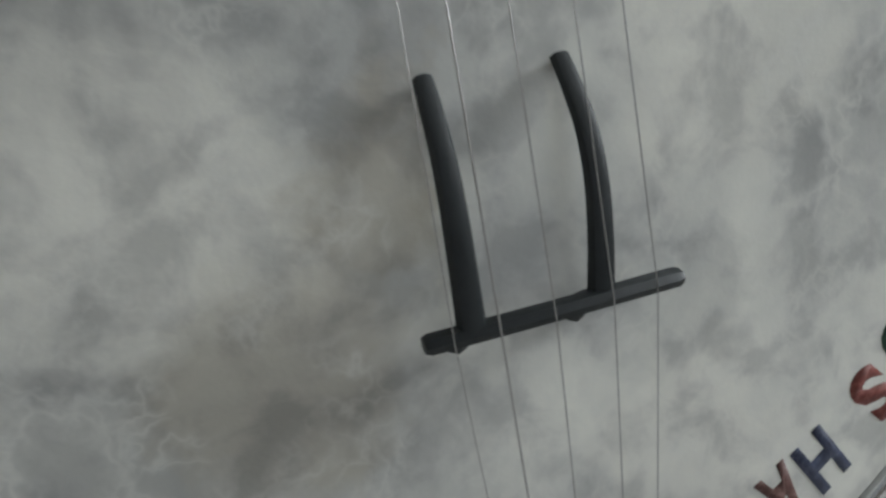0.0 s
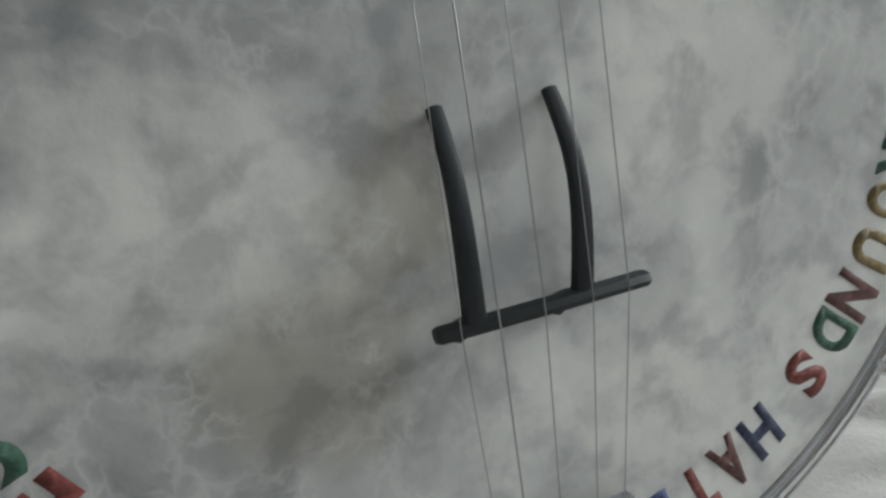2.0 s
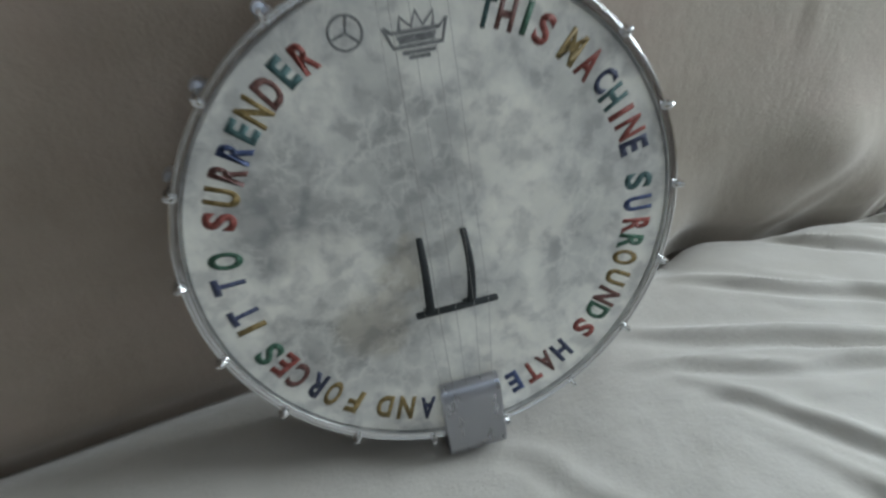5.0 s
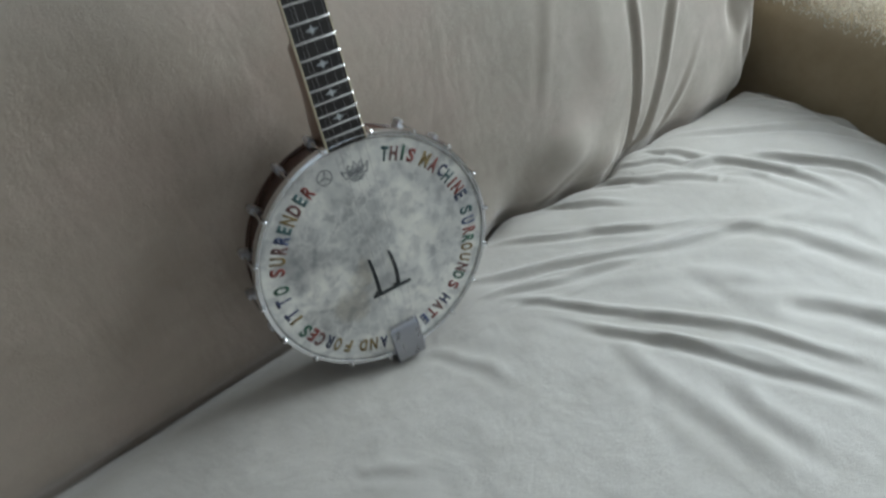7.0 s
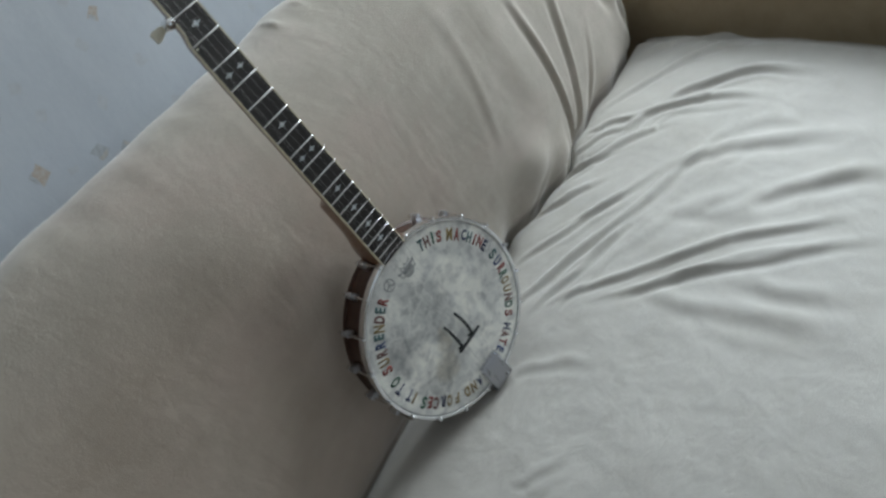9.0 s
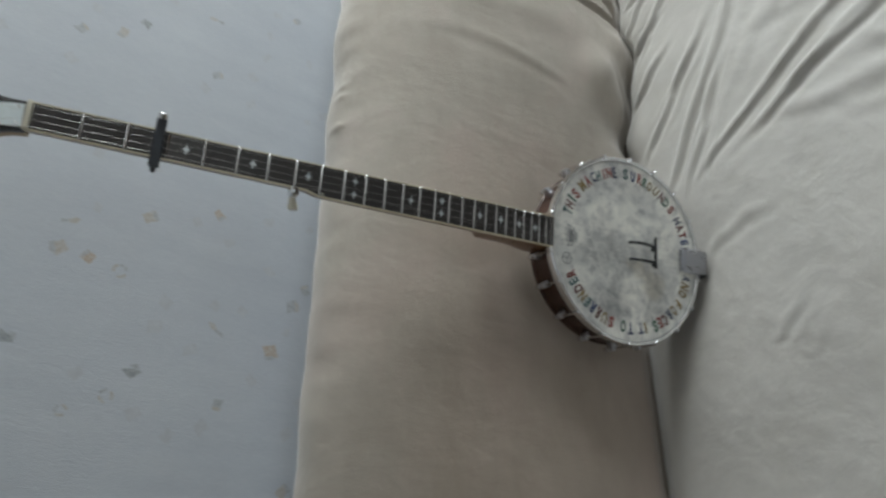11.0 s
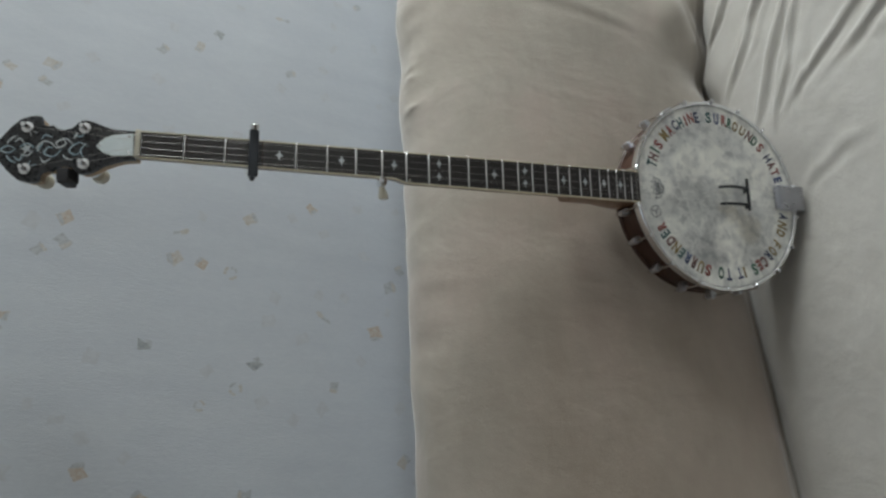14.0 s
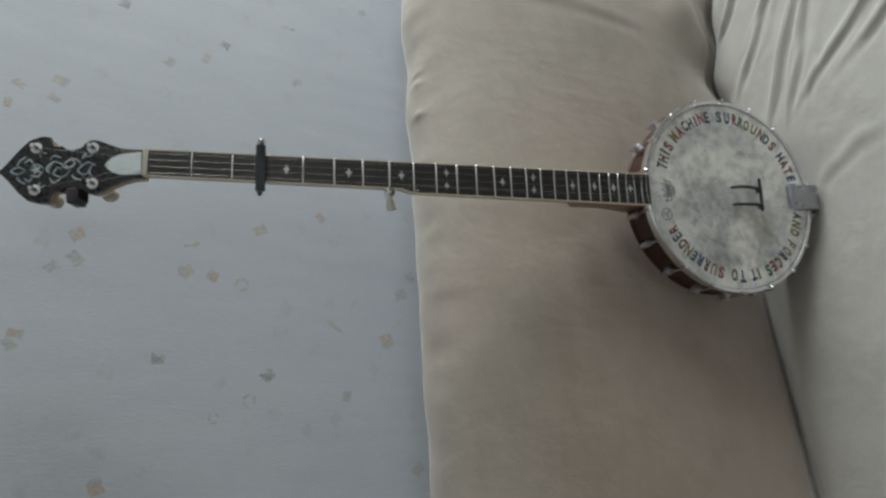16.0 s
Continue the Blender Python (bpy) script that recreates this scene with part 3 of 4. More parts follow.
def cushion_x():
    return span(LEFT_X, -0.35, 60) + span(-0.345, 0.99, 400)


sofa = empty("sofa", pose(0, 0, 0), "beige fabric sofa with a loose wrinkled cover against the wall", "sofa")
part("seat", seat_mesh(cushion_x(), span(0, 0.2, 14) + span(0.204, 1.0, 210)), SEAT, sofa, "pale loose cover pulled into folds")
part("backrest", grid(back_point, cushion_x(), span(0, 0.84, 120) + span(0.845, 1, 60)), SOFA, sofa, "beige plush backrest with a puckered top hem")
part("back_panel", box(LEFT_X, 0.98, 0.335, 0.375, 0.06, 0.87, 0.01), SOFA, sofa)
part("base", box(LEFT_X, 0.98, -0.57, 0.35, 0.06, 0.33, 0.01), SOFA, sofa)


def arm_point(x_in, sign):
    def f(y, a):
        # a: 0 inner foot, over the padded top, to 1 outer foot
        w, top, base = 0.21, 0.60, 0.06
        if a < 0.35:
            t = a / 0.35
            x, z = 0.004 * math.sin(t * 3), base + (top - 0.06 - base) * t
        elif a < 0.65:
            t = (a - 0.35) / 0.3 * math.pi
            x, z = w / 2 - w / 2 * math.cos(t), top - 0.06 + 0.06 * math.sin(t) ** 0.8
        else:
            t = (a - 0.65) / 0.35
            x, z = w, top - 0.06 - (top - 0.06 - base) * t
        front = smooth_step(-0.62, -0.55, y)
        n = 0.006 * noise.noise((y * 4, z * 4, 6)) + 0.003 * noise.noise((y * 16, z * 16, 9))
        return (x_in + sign * (x + n) + (0.22 * min(y, 0.1) + 0.012 if sign > 0 else 0), y, base + (z - base) * (0.93 + 0.07 * front) + n)
    return f


arm_ys, arm_as = span(-0.62, 0.36, 70), span(0, 1, 90)
for x_in, sign in ((ARM_X, 1), (LEFT_X, -1)):
    f = arm_point(x_in, sign)
    arm = part("arm", grid(f, arm_ys, arm_as), TAN, sofa, "tan plush sofa arm")
    for y in (-0.62, 0.36):
        bm = bmesh.new()
        bm.faces.new([bm.verts.new(f(y, a)) for a in arm_as])
        part("arm_end", bm, TAN, arm, "", False)
    # a pale pile of short tufts lies over the arm's top
    bm = bmesh.new()
    for k in range(20000):
        y, a = rnd.uniform(-0.61, 0.34), rnd.triangular(0.385, 0.655, 0.5)
        p = Vector(f(y, a))
        q = Vector(f(y, a + 0.01)) - p
        n = Vector((-q.z * sign, 0, q.x * sign)).normalized()
        n = n if n.z > 0 or abs(n.z) < 0.3 else -n
        tip = p + n * rnd.uniform(0.002, 0.004) + Vector((rnd.uniform(-1, 1), rnd.uniform(-1, 1), rnd.uniform(-1, 1))) * 0.003
        r = rnd.uniform(0.0015, 0.003)
        t = rnd.uniform(0, 6.28)
        ring = [bm.verts.new(p - n * 0.002 + Vector((math.cos(t + j * 2.1), math.sin(t + j * 2.1), 0.3 * math.cos(t + j * 2.1))) * r) for j in range(3)]
        v = bm.verts.new(tip)
        for j in range(3):
            bm.faces.new((ring[j], ring[(j + 1) % 3], v))
    tagged(part("pile", bm, FLEECE, arm, "pale shaggy pile on the arm's top"), kind="stuff")
for x in (-0.95, 0.95):
    for y in (-0.5, 0.28):
        part("foot", lathe([(0.02, 0), (0.028, 0.03), (0.028, 0.06)], 16, False), WOODFLOOR, sofa).matrix_local = pose(x, y, 0, 90)

# ---- a dark cupboard past the sofa's arm ----
cupboard = empty("cupboard", pose(1.85, 0.21, 0), "dark brown wooden cupboard standing against the papered wall", "cupboard")
part("carcass", box(-0.55, 0.54, -0.18, 0.195, 0.05, 0.98, 0.006), WOODFLOOR, cupboard)
part("plinth", box(-0.53, 0.53, -0.16, 0.19, 0.0, 0.048, 0.003), WOODFLOOR, cupboard)
for x0, x1 in ((-0.545, -0.004), (0.004, 0.535)):
    door = part("door", box(x0, x1, -0.203, -0.182, 0.07, 0.96, 0.004), WOODFLOOR, cupboard)
    part("knob", lathe([(0.006, -0.206), (0.012, -0.214), (0.012, -0.222), (0.006, -0.226)], 16, False, (x1 - 0.04 if x1 < 0.1 else x0 + 0.04, 0, 0.55)), WORN, door)

# ---- the banjo ----
HEAD_Y = 0.0025
BRIDGE_Z = -0.042
SCALE = 0.818
banjo = empty("banjo", BANJO, "long-neck five-string open-back banjo leaning on the sofa, lettered head", "banjo")


def board_y(z):
    return 0.001 + 0.0217 * (z - 0.15)


def fret_z(n):
    return BRIDGE_Z + SCALE * 2 ** (-n / 12)


rim = part("rim", lathe([(0.1365, 0.004), (0.1365, 0.058), (0.1345, 0.062), (0.128, 0.062), (0.126, 0.060), (0.126, 0.004)], 128), RIMWOOD, banjo, "dark mahogany rim")
part("tone_ring", lathe([(0.1375, 0.012), (0.1388, 0.014), (0.1388, 0.019), (0.1375, 0.021), (0.1364, 0.021), (0.1364, 0.012)], 128), WORN, rim)
part("rim_cap", lathe([(0.1372, 0.055), (0.1384, 0.0565), (0.1384, 0.0605), (0.1372, 0.0625), (0.1345, 0.0625), (0.1345, 0.055)], 128), RIMWOOD, rim)
head = part("drumhead", lathe([(0.00002, HEAD_Y), (0.06, HEAD_Y), (0.12, HEAD_Y), (0.1368, HEAD_Y + 0.0002), (0.1378, HEAD_Y + 0.0012), (0.1381, HEAD_Y + 0.008), (0.1367, HEAD_Y + 0.008), (0.1362, HEAD_Y + 0.0015), (0.00002, HEAD_Y + 0.0012)], 160), SKIN, banjo, "worn cloudy grey-white drumhead")
hoop = part("tension_hoop", lathe([(0.1384, 0.0105), (0.1384, 0.0026), (0.1390, 0.0013), (0.1400, 0.0010), (0.1407, 0.0009), (0.1411, 0.0011), (0.1417, 0.0011), (0.1421, 0.0008),
                                   (0.1428, 0.0007), (0.1437, 0.0012), (0.1441, 0.0028), (0.1441, 0.0115), (0.1432, 0.0125), (0.1392, 0.0125)], 160), CHROME, banjo, "bright nickel tension hoop")


def hook_assembly(deg):
    """A hook over the hoop, its rod, the shoe on the rim and the nut."""
    a = radians(deg)
    m = Matrix(((math.cos(a), 0, math.sin(a), 0), (0, 1, 0, 0), (-math.sin(a), 0, math.cos(a), 0), (0, 0, 0, 1)))
    made = []
    if not HOOK_MESHES:
        claw = tube(curve_pts([(0, 0.0022, 0.1412), (0, -0.0008, 0.1416), (0, -0.0026, 0.1436), (0, -0.0012, 0.1460), (0, 0.004, 0.1466), (0, 0.020, 0.1465), (0, 0.050, 0.1465)], 5), [0.0017] * 13 + [0.0014] * 18, 8)
        shoe = box(-0.005, 0.005, 0.032, 0.044, 0.1362, 0.1450, 0.0018)
        join(shoe, lathe([(0.0036, 0.032), (0.0043, 0.034), (0.0043, 0.042), (0.0036, 0.044)], 12, False, (0, 0, 0.1465)))
        nut = lathe([(0.0025, 0.044), (0.0034, 0.045), (0.0034, 0.051), (0.0028, 0.053), (0.0016, 0.055)], 6, False, (0, 0, 0.1465))
        for nm, bm in (("bracket_hook", claw), ("shoe", shoe), ("nut", nut)):
            me = bpy.data.meshes.new(nm)
            bmesh.ops.recalc_face_normals(bm, faces=bm.faces)
            bm.to_mesh(me)
            bm.free()
            HOOK_MESHES.append((nm, me))
    hook = part_of(*HOOK_MESHES[0], CHROME, banjo)
    hook.matrix_local = m
    for nm, me in HOOK_MESHES[1:]:
        part_of(nm, me, WORN if nm == "shoe" else CHROME, hook)


HOOK_MESHES = []
for k in range(17):
    hook_assembly(11 + 20 * k)
hook_assembly(348.5)

# painted lettering round the head
WORDS = "THIS MACHINE SURROUNDS HATE AND FORCES IT TO SURRENDER"
COLOURS = "tmgr orntrrn tbrgoomgr nmrb noo oonmrg on ng rombtomtr"
ANGLES = [(0, 18.1), (3, 34.0), (5, 43.2), (7, 56.2), (11, 77.2), (13, 88.0), (15, 101.7), (17, 112.0), (19, 125.4), (20, 130.9), (21, 137.5), (23, 147.3), (24, 153.1), (25, 158.8), (26, 164.9),
          (28, 193.2), (30, 206.5), (32, 215.9), (33, 222.9), (35, 234.7), (36, 240.2), (37, 245.6), (40, 259.5), (42, 268.9), (43, 275.6), (45, 286.3), (47, 298.8), (48, 304.4), (50, 315.0), (51, 321.0), (52, 326.7), (53, 332.4)]


def glyph_mesh(ch, thick):
    data = bpy.data.curves.new("glyph", "FONT")
    data.body, data.size, data.extrude, data.offset, data.resolution_u = ch, 1.0, 0.0, thick, 4
    ob = new("glyph", data)
    bpy.context.view_layer.update()
    me = bpy.data.meshes.new_from_object(ob.evaluated_get(bpy.context.evaluated_depsgraph_get()))
    bpy.data.objects.remove(ob)
    return me


GLYPHS = {}
for i, ch in enumerate(WORDS):
    if ch == " ":
        continue
    key = (ch, COLOURS[i])
    if key not in GLYPHS:
        me = glyph_mesh(ch, 0.042)
        co = np.array([v.co for v in me.vertices])
        lo, hi = co.min(0), co.max(0)
        w = {"I": 0.0034, "M": 0.0118, "N": 0.0102, "E": 0.0082, "F": 0.008}.get(ch, 0.0096)
        for v in me.vertices:
            v.co = ((v.co.x - (lo[0] + hi[0]) / 2) / (hi[0] - lo[0]) * w, (v.co.y - (lo[1] + hi[1]) / 2) / (hi[1] - lo[1]) * 0.0172, 0)
        bm = bmesh.new()
        bm.from_mesh(me)
        ext = bmesh.ops.extrude_face_region(bm, geom=bm.faces[:])
        bmesh.ops.translate(bm, verts=[g for g in ext["geom"] if isinstance(g, bmesh.types.BMVert)], vec=(0, 0, 0.00012))
        bmesh.ops.recalc_face_normals(bm, faces=bm.faces)
        bm.to_mesh(me)
        bm.free()
        GLYPHS[key] = me
        me.materials.clear()
        me.materials.append(INK[COLOURS[i]])
    a = radians(np.interp(i, [p[0] for p in ANGLES], [p[1] for p in ANGLES]))
    r = 0.1192 + rnd.uniform(-0.001, 0.001) + 0.0010 * math.exp(-((i - 36) / 3.0) ** 2)
    s, c = math.sin(a), math.cos(a)
    m = Matrix(((c, s, 0, r * s), (0, 0, -1, HEAD_Y - 0.00005), (-s, c, 0, r * c), (0, 0, 0, 1)))
    letter = part_of("letter", GLYPHS[key], INK[COLOURS[i]], head, "", False)
    letter.matrix_local = m @ Matrix.Rotation(rnd.uniform(-0.07, 0.07), 4, "Z") @ Matrix.Diagonal((rnd.uniform(0.94, 1.07), rnd.uniform(0.93, 1.07), 1, 1))


def print_strokes(name, strokes, width, label):
    bm = bmesh.new()
    for pts in strokes:
        join(bm, tube([(x, HEAD_Y - 0.0001, z) for x, z in pts], width, 4, 0.12))
    part(name, bm, INKGREY, head, label, False)


cx, cz = -0.034, 0.113
print_strokes("printed_ring", [[(cx + 0.0082 * math.sin(t * 0.2618), cz + 0.0082 * math.cos(t * 0.2618)) for t in range(25)]] + [[(cx, cz), (cx + 0.008 * math.sin(a), cz + 0.008 * math.cos(a))] for a in (0.2, 2.29, 4.39)], 0.0007, "grey printed ring mark")
print_strokes("printed_crest", [[(-0.016, 0.112), (-0.012, 0.109), (0.012, 0.109), (0.016, 0.113), (0.013, 0.102), (-0.012, 0.102), (-0.016, 0.112)],
                                [(-0.008, 0.110), (-0.007, 0.116), (-0.002, 0.111), (0.001, 0.118), (0.004, 0.111), (0.010, 0.117), (0.009, 0.110)],
                                [(-0.010, 0.1065), (0.010, 0.1065)], [(-0.009, 0.1045), (0.009, 0.1045)], [(-0.008, 0.099), (0.009, 0.099)], [(-0.005, 0.0965), (0.006, 0.0965)]], 0.001, "grey printed crest mark")

# bridge: a bar carried on two long arched legs
bar_y = HEAD_Y - 0.0125
bridge = part("bridge", tube([(-0.0255, bar_y + 0.001, BRIDGE_Z - 0.0005), (-0.0245, bar_y + 0.001, BRIDGE_Z - 0.0005), (0, bar_y, BRIDGE_Z), (0.0215, bar_y - 0.0005, BRIDGE_Z + 0.0005), (0.0225, bar_y - 0.0005, BRIDGE_Z + 0.0005)], [0.0015, 0.0019, 0.0019, 0.0019, 0.0015], 8, 1.3), BRIDGE, banjo, "black bridge bar on arched legs")
for x0, x1 in ((-0.0170, -0.0153), (0.0072, 0.0102)):
    arch = [(0.0, 0.0012), (0.12, 0.0045), (0.3, 0.0085), (0.5, 0.0108), (0.75, 0.0118), (1.0, 0.0120)]
    pts = [(x1 + (x0 - x1) * t + (0.0009 if x0 > 0 else -0.0002) * math.sin(math.pi * t), HEAD_Y - h, BRIDGE_Z + 0.042 * (1 - t)) for t, h in arch]
    part("leg", tube(curve_pts(pts, 5), [0.0019 + 0.0008 * i / 25 for i in range(26)], 8, 0.8), BRIDGE, bridge)
    part("bridge_foot", tube([(x0, bar_y + 0.001, BRIDGE_Z), (x0, HEAD_Y - 0.004, BRIDGE_Z - 0.003), (x0 - 0.0005, HEAD_Y - 0.0005, BRIDGE_Z - 0.0055)], [0.002, 0.002, 0.0026], 8), BRIDGE, bridge)

# tailpiece: a bent metal plate over the hoop
tail_profile = curve_pts([(0, -0.0022, -0.0985), (0, -0.0060, -0.0983), (0, -0.0088, -0.1015), (0, -0.0108, -0.112), (0, -0.0112, -0.136), (0, -0.0102, -0.1470), (0, -0.004, -0.1520), (0, 0.012, -0.1530), (0, 0.040, -0.1520)], 5)


def tail_sheet(bm, x0, x1, inset):
    rows = []
    for p in tail_profile:
        rows.append([bm.verts.new((x, p.y + inset * 0.7, p.z + inset * 0.7)) for x in (x0, x0 + 0.0015, x1 - 0.0015, x1)])
    for a, b in zip(rows, rows[1:]):
        for k in range(3):
            bm.faces.new((a[k], a[k + 1], b[k + 1], b[k]))


bm = bmesh.new()
tail_sheet(bm, -0.0190, 0.0182, 0)
bmesh.ops.solidify(bm, geom=bm.faces[:], thickness=0.0012)
tailpiece = part("tailpiece", bm, COVER_PLATE, banjo, "dull grey metal tailpiece cover")
for x in (-0.0188, 0.0170):
    part("side_flange", slab([(x, -0.106), (x + 0.001, -0.106), (x + 0.001, -0.146), (x, -0.146)], -0.0098, -0.001), COVER_PLATE, tailpiece)
part("string_anchor", box(-0.014, 0.013, -0.0085, -0.005, -0.121, -0.1175, 0.0008), CHROME, tailpiece)

# neck
NUT = fret_z(0)


def right_edge(z):
    return 0.0162 + (NUT - z) / (NUT - 0.13) * 0.0063


def left_edge(z):
    k = -0.0152 - (NUT - z) / (NUT - 0.13) * 0.0034
    return k - 0.0045 * (1 - smooth_step(fret_z(8) - 0.002, fret_z(7) - 0.012, z))


board_zs = span(0.1375, fret_z(8) - 0.004, 24) + span(fret_z(8) - 0.002, fret_z(7), 10) + span(fret_z(7) + 0.006, NUT, 16)
outline = [(right_edge(z), z) for z in board_zs] + [(left_edge(z), z) for z in board_zs[::-1]]


def board_slab(o, front, back):
    bm = bmesh.new()
    f = [bm.verts.new((x, board_y(z) + front, z)) for x, z in o]
    b = [bm.verts.new((x, board_y(z) + back, z)) for x, z in o]
    bm.faces.new(f)
    bm.faces.new(b[::-1])
    for i in range(len(o)):
        j = (i + 1) % len(o)
        bm.faces.new((f[i], b[i], b[j], f[j]))
    bmesh.ops.triangulate(bm, faces=bm.faces[:])
    return bm


neck_rows = []
bm = bmesh.new()
for z in span(0.1375, NUT + 0.004, 130):
    l, r, y = left_edge(z) + 0.0004, right_edge(z) - 0.0004, board_y(z) + 0.0055
    deep = 0.017 + 0.006 * (NUT - z) / 0.64
    deep += 0.026 * (1 - smooth_step(0.238, 0.252, z)) + 0.02 * (1 - smooth_step(0.140, 0.20, z))
    row = [bm.verts.new((l, y, z))]
    for k in range(1, 12):
        a = math.pi * k / 12
        row.append(bm.verts.new(((l + r) / 2 - (r - l) / 2 * math.copysign(abs(math.cos(a)) ** (0.6 + 0.9 * smooth_step(0.238, 0.252, z)), math.cos(a)), y + deep * math.sin(a) ** 0.8, z)))
    row.append(bm.verts.new((r, y, z)))
    neck_rows.append(row)
for a, b in zip(neck_rows, neck_rows[1:]):
    for k in range(len(a) - 1):
        bm.faces.new((a[k], a[k + 1], b[k + 1], b[k]))
    bm.faces.new((a[-1], a[0], b[0], b[-1]))
bm.faces.new(neck_rows[0])
bm.faces.new(neck_rows[-1][::-1])
neck = part("neck", bm, MAHOGANY, banjo, "reddish brown mahogany neck")
board = part("fretboard", board_slab([(right_edge(z) - 0.0014, z) for z in board_zs] + [(left_edge(z) + 0.0014, z) for z in board_zs[::-1]], 0, 0.0055), EBONY, banjo, "dark ebony fretboard with pearl inlays", False)
for edge, sign in ((right_edge, 1), (left_edge, -1)):
    part("binding", board_slab([(edge(z), z) for z in board_zs] + [(edge(z) - sign * 0.0015, z) for z in board_zs[::-1]], -0.0001, 0.0042), CREAM, board, "cream edge binding", False)
for n in range(1, 26):
    z = fret_z(n)
    fret = tube([(left_edge(z) + 0.0014, board_y(z), z), (left_edge(z) + 0.002, board_y(z) - 0.0006, z), (right_edge(z) - 0.002, board_y(z) - 0.0006, z), (right_edge(z) - 0.0014, board_y(z), z)], 0.0011, 6, 0.8)
    part("fret", fret, CHROME, board)


def diamond(x, z, w, h, name="inlay"):
    o = [(x, z - h), (x + w * 0.28, z - h * 0.3), (x + w, z), (x + w * 0.28, z + h * 0.3), (x, z + h), (x - w * 0.28, z + h * 0.3), (x - w, z), (x - w * 0.28, z - h * 0.3)]
    part(name, board_slab(o, -0.00025, 0.0003), PEARL, board, "", False)


for n, count in ((4, 1), (6, 1), (8, 1), (10, 2), (13, 1), (15, 2), (18, 1), (20, 1), (22, 1), (24, 1)):
    z = (fret_z(n) + fret_z(n - 1)) / 2
    mid = (left_edge(z) + right_edge(z)) / 2
    if count == 1:
        diamond(mid, z, 0.0068, 0.0042)
    else:
        for s in (-1, 1):
            diamond(mid + s * 0.0085, z, 0.0062, 0.0038)
part("nut", box(-0.0154, 0.0164, board_y(NUT) - 0.003, board_y(NUT) + 0.006, NUT, NUT + 0.0055, 0.0006), BONE, banjo, "bone nut")

# peghead, tilted back from the nut
TILT_BACK = Matrix.Translation((0.0005, board_y(NUT) + 0.001, NUT + 0.005)) @ Matrix.Rotation(radians(-15), 4, "X") @ Matrix.Translation((-0.0012, 0, 0)) @ Matrix.Rotation(radians(-2.4), 4, "Y")
HALF = [(0.0165, 0.0), (0.0168, 0.014), (0.0190, 0.024), (0.0224, 0.034), (0.0285, 0.045), (0.0308, 0.052), (0.0308, 0.058), (0.0275, 0.063), (0.0216, 0.068), (0.0198, 0.077), (0.0215, 0.084),
        (0.0265, 0.0885), (0.0250, 0.094), (0.0270, 0.099), (0.0300, 0.101), (0.0372, 0.102), (0.0384, 0.107), (0.0380, 0.113), (0.0348, 0.123), (0.0245, 0.134), (0.0158, 0.140), (0.0128, 0.143), (0.0085, 0.147), (0.0, 0.156)]
peg_outline = HALF + [(-x, z) for x, z in HALF[-2::-1]]
peghead = part("peghead", slab(peg_outline, 0.0, 0.0060, 0.0006), BLACK, banjo, "black scroll-edged peghead with pearl vine inlay", False)
peghead.matrix_local = TILT_BACK
part("peghead_back", slab([(x * 0.955, z) for x, z in peg_outline], 0.0061, 0.0165), MAPLE, peghead, "pale maple peghead core", False)
cover = [(0.0125, 0.002), (0.0125, 0.014), (0.0118, 0.024), (0.0085, 0.033), (0.004, 0.038), (0.0, 0.041)]
part("truss_cover", slab(cover + [(-x, z) for x, z in cover[-2::-1]], -0.0015, 0.0, 0.0003), COVER, peghead, "pale glossy bell-shaped cover plate", False)
for x in (-0.009, 0.009):
    part("screw", lathe([(0.0016, -0.0022), (0.0016, -0.0014)], 10, False, (x, 0, 0.006)), CHROME, peghead)
part("screw", lathe([(0.0016, -0.0022), (0.0016, -0.0014)], 10, False, (0, 0, 0.0375)), CHROME, peghead)
VINES = [[(0.000, 0.050), (0.005, 0.060), (-0.003, 0.070), (-0.009, 0.064), (-0.006, 0.058)], [(0.003, 0.066), (0.010, 0.074), (0.006, 0.084), (-0.001, 0.080)],
         [(-0.002, 0.078), (-0.010, 0.086), (-0.006, 0.096), (0.001, 0.092), (-0.001, 0.087)], [(0.004, 0.086), (0.008, 0.096), (0.001, 0.104), (-0.005, 0.100)],
         [(0.014, 0.066), (0.012, 0.058), (0.018, 0.052)], [(-0.015, 0.066), (-0.012, 0.074), (-0.008, 0.076)], [(0.000, 0.106), (0.006, 0.114), (0.002, 0.122)],
         [(-0.002, 0.108), (-0.008, 0.113), (-0.006, 0.121)], [(0.000, 0.126), (0.004, 0.134), (0.000, 0.142), (-0.004, 0.134), (0.000, 0.126)], [(0.014, 0.110), (0.020, 0.112), (0.018, 0.104)], [(-0.014, 0.110), (-0.021, 0.112), (-0.018, 0.104)]]
VINES += [[(0.012, 0.078), (0.004, 0.074), (0.000, 0.083), (0.006, 0.090)], [(-0.012, 0.055), (-0.004, 0.058), (0.004, 0.052)], [(-0.010, 0.100), (-0.016, 0.096), (-0.012, 0.088)],
          [(0.010, 0.100), (0.015, 0.096), (0.012, 0.088)], [(0.008, 0.128), (0.012, 0.122), (0.006, 0.118)], [(-0.008, 0.128), (-0.013, 0.122), (-0.006, 0.118)],
          [(0.016, 0.125), (0.012, 0.132), (0.006, 0.136)], [(-0.016, 0.125), (-0.012, 0.132), (-0.006, 0.136)], [(0.010, 0.066), (0.016, 0.062)], [(-0.004, 0.104), (0.006, 0.098)]]
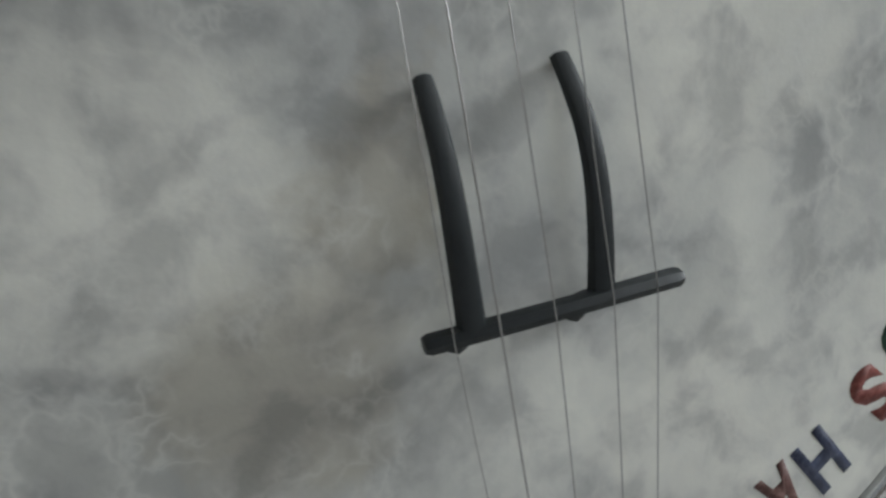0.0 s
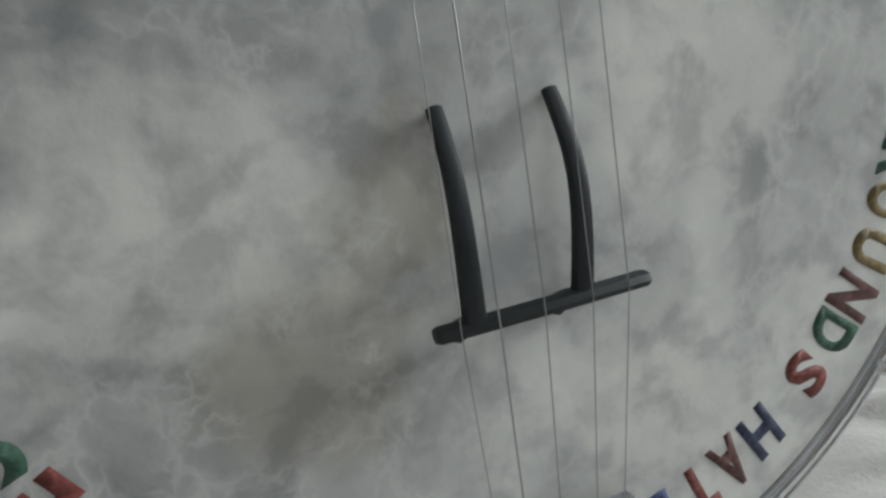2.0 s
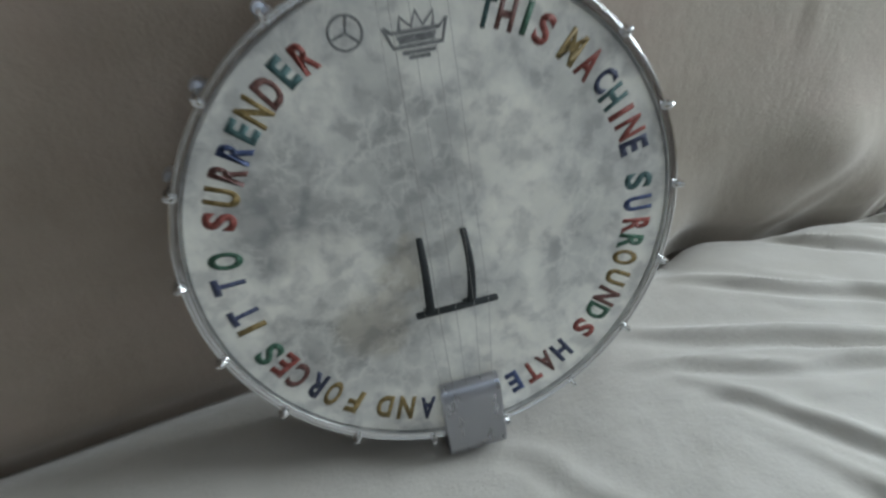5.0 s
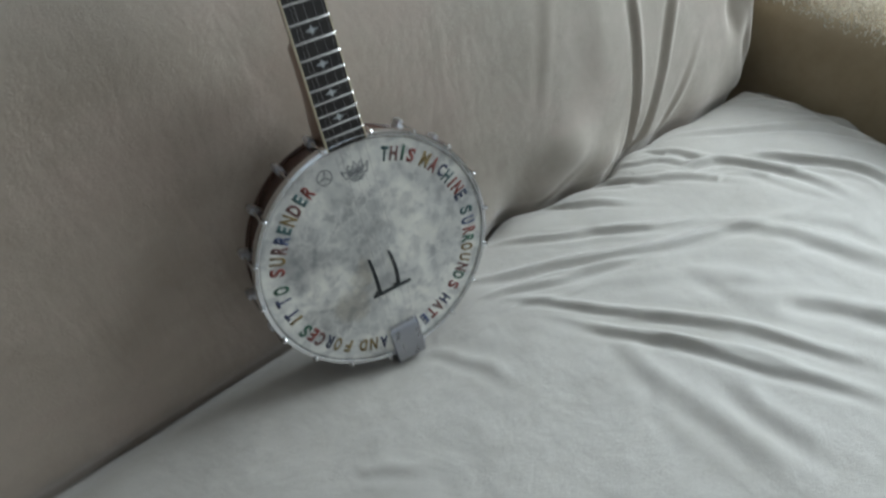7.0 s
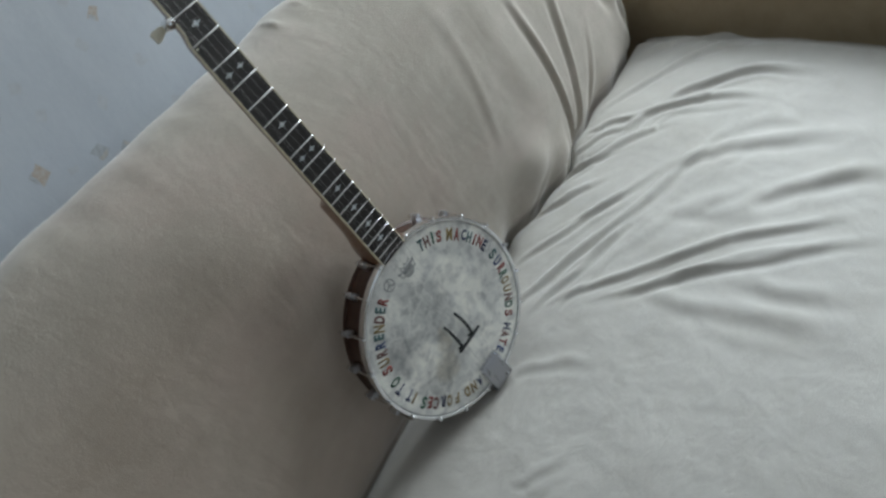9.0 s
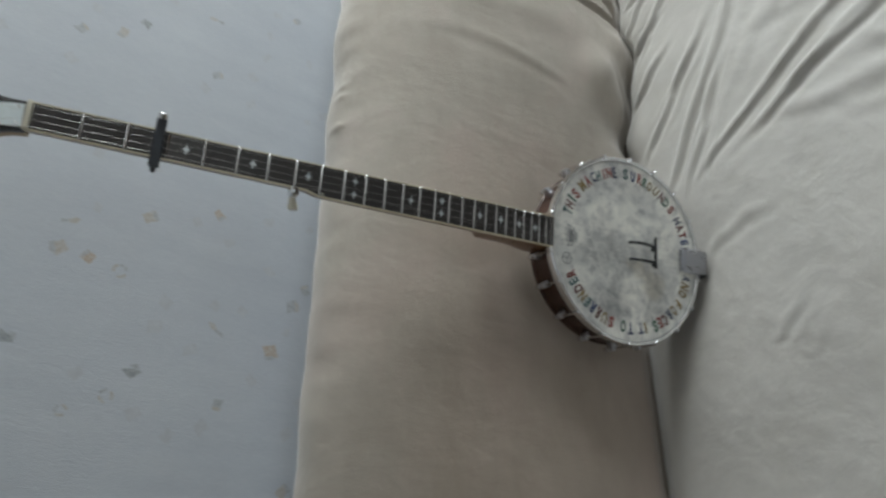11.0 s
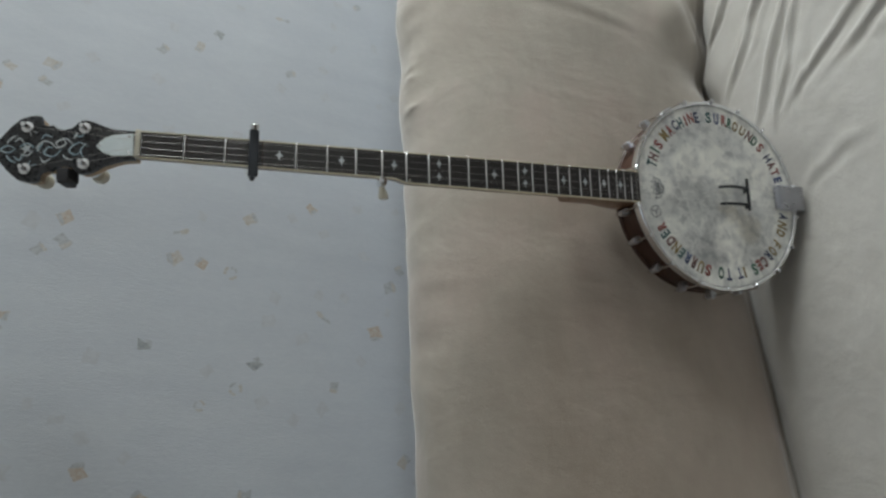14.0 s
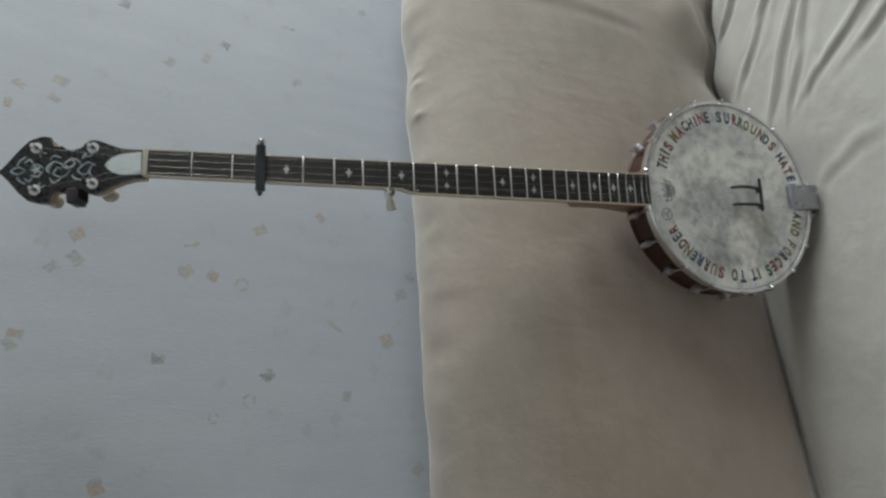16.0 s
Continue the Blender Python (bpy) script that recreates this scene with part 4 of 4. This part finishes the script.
for i, v in enumerate(VINES):
    pts = curve_pts([(x, -0.0002, z) for x, z in v], 6)
    n = len(pts)
    part("vine_inlay", tube(pts, [0.0003 + 0.0007 * math.sin(math.pi * min(max(k / (n - 1), 0.02), 0.98)) for k in range(n)], 6, 0.2), (ABALONE, PEARL)[i % 2], peghead, "", False)
star = []
for k in range(10):
    r = (0.0068, 0.0026)[k % 2]
    star.append((r * math.sin(k * 0.6283), 0.115 + r * math.cos(k * 0.6283)))
part("star_inlay", slab(star, -0.0003, 0.0002), PEARL, peghead, "", False)
for x, z in ((0.0205, 0.053), (-0.0205, 0.053), (0.0240, 0.114), (-0.0240, 0.114)):
    tuner = part("tuner", lathe([(0.0001, -0.0125), (0.0022, -0.0125), (0.0028, -0.0115), (0.0024, -0.008), (0.0028, -0.0035), (0.0062, -0.003), (0.0068, -0.0012), (0.0068, 0.0)], 20, False, (x, 0, z)), CHROME, peghead, "polished nickel tuning post")
    part("gear_case", lathe([(0.0055, 0.0155), (0.0075, 0.0165), (0.0075, 0.024), (0.0055, 0.026), (0.0025, 0.0275), (0.0025, 0.033)], 20, False, (x, 0, z)), CHROME, tuner)
    part("button", lathe([(0.003, 0.032), (0.0075, 0.0335), (0.0092, 0.038), (0.0085, 0.044), (0.004, 0.047)], 16, False, (x, 0, z)), BONE, tuner, "cream oval button")

# fifth string peg
z5 = fret_z(7) - 0.001
x5 = left_edge(z5)
peg = part("fifth_peg", tube([(x5 + 0.001, board_y(z5) + 0.004, z5), (x5 - 0.004, board_y(z5) + 0.004, z5)], [0.0058, 0.0066], 16), CHROME, banjo, "nickel fifth-string peg")
part("peg_post", tube([(x5 - 0.0045, board_y(z5) + 0.012, z5), (x5 - 0.0045, board_y(z5) + 0.001, z5), (x5 - 0.0045, board_y(z5) - 0.003, z5), (x5 - 0.0045, board_y(z5) - 0.0045, z5)], [0.0056, 0.0060, 0.0052, 0.002], 16), CHROME, peg)
part("peg_shaft", tube([(x5 - 0.004, board_y(z5) + 0.004, z5), (x5 - 0.011, board_y(z5) + 0.004, z5)], 0.0032, 12), CHROME, peg)
part("button", tube([(x5 - 0.010, board_y(z5) + 0.004, z5), (x5 - 0.013, board_y(z5) + 0.004, z5), (x5 - 0.022, board_y(z5) + 0.004, z5 - 0.0015), (x5 - 0.026, board_y(z5) + 0.004, z5 - 0.002)], [0.0025, 0.004, 0.0062, 0.0055], 12, 0.6), BONE, peg, "cream peg button")
part("string_pip", lathe([(0.0012, -0.0028), (0.0012, 0.0)], 10, False, (left_edge(fret_z(8) - 0.004) + 0.0035, board_y(fret_z(8)), fret_z(8) - 0.004)), BONE, banjo)

# strings
top_y = bar_y - 0.0027
at_bridge = (-0.0211, -0.0130, -0.0030, 0.0080, 0.0166)
at_nut = (None, -0.0122, -0.0048, 0.0028, 0.0102)
post_of = (None, (-0.0205, 0.053), (-0.0240, 0.114), (0.0240, 0.114), (0.0205, 0.053))
for xb, xn, post, r in zip(at_bridge, at_nut, post_of, (0.00016, 0.00028, 0.0002, 0.00018, 0.00016)):
    if xn is None:
        pts = [(x5 + 0.004, board_y(z5) - 0.003, fret_z(8) - 0.004), (xb, top_y, BRIDGE_Z)]
        pts.insert(0, (x5 - 0.002, board_y(z5) - 0.003, z5 + 0.0035))
    else:
        q = TILT_BACK @ Vector((post[0], -0.006, post[1]))
        pts = [q, (xn, board_y(NUT) - 0.0034, NUT + 0.0055), (xn, board_y(NUT) - 0.0034, NUT), (xb, top_y, BRIDGE_Z)]
    pts.append((xb * 0.8, -0.0055, -0.1175))
    part("string", tube(pts, r * 0.7, 6), STRING, banjo)

# capo across the neck below the third fret
zc = fret_z(3) + 0.010
yc = board_y(zc)
capo = empty("capo", BANJO @ pose(0, yc, zc), "black bar capo with a nickel thumbscrew clamped on the banjo neck", "capo")
part("bar", box(-0.0285, 0.027, -0.0085, -0.0015, -0.0055, 0.0055, 0.0012), CAPO, capo)
part("pad", box(-0.017, 0.0155, -0.0017, -0.0004, -0.0045, 0.0045, 0.0004), RUBBER, capo)
strap = curve_pts([(-0.026, -0.004, 0), (-0.027, 0.010, 0), (-0.018, 0.0295, 0), (0, 0.033, 0), (0.018, 0.0295, 0), (0.0245, 0.010, 0), (0.024, -0.004, 0)], 5)
part("strap", tube(strap, 0.003, 8), RUBBER, capo)
part("thumbscrew", tube([(0.025, -0.005, 0), (0.028, -0.006, 0), (0.0285, -0.0065, 0), (0.033, -0.008, 0), (0.0345, -0.0085, 0)], [0.0025, 0.0025, 0.0048, 0.0052, 0.003], 14), CHROME, capo, "polished nickel thumbscrew")

# clip-on tuner on the peghead's edge
clip = empty("clip_on_tuner", BANJO @ TILT_BACK @ pose(-0.0300, 0.0005, 0.075), "small black plastic clip-on tuner on the banjo peghead", "tuner")
part("case", box(-0.007, 0.006, -0.003, -0.0007, -0.006, 0.006, 0.001, 3), RUBBER, clip)
part("jaw", box(-0.006, 0.012, 0.0168, 0.021, -0.007, 0.007, 0.0015), RUBBER, clip)
part("hinge", box(-0.0105, -0.004, -0.003, 0.020, -0.0055, 0.0055, 0.0015), RUBBER, clip)
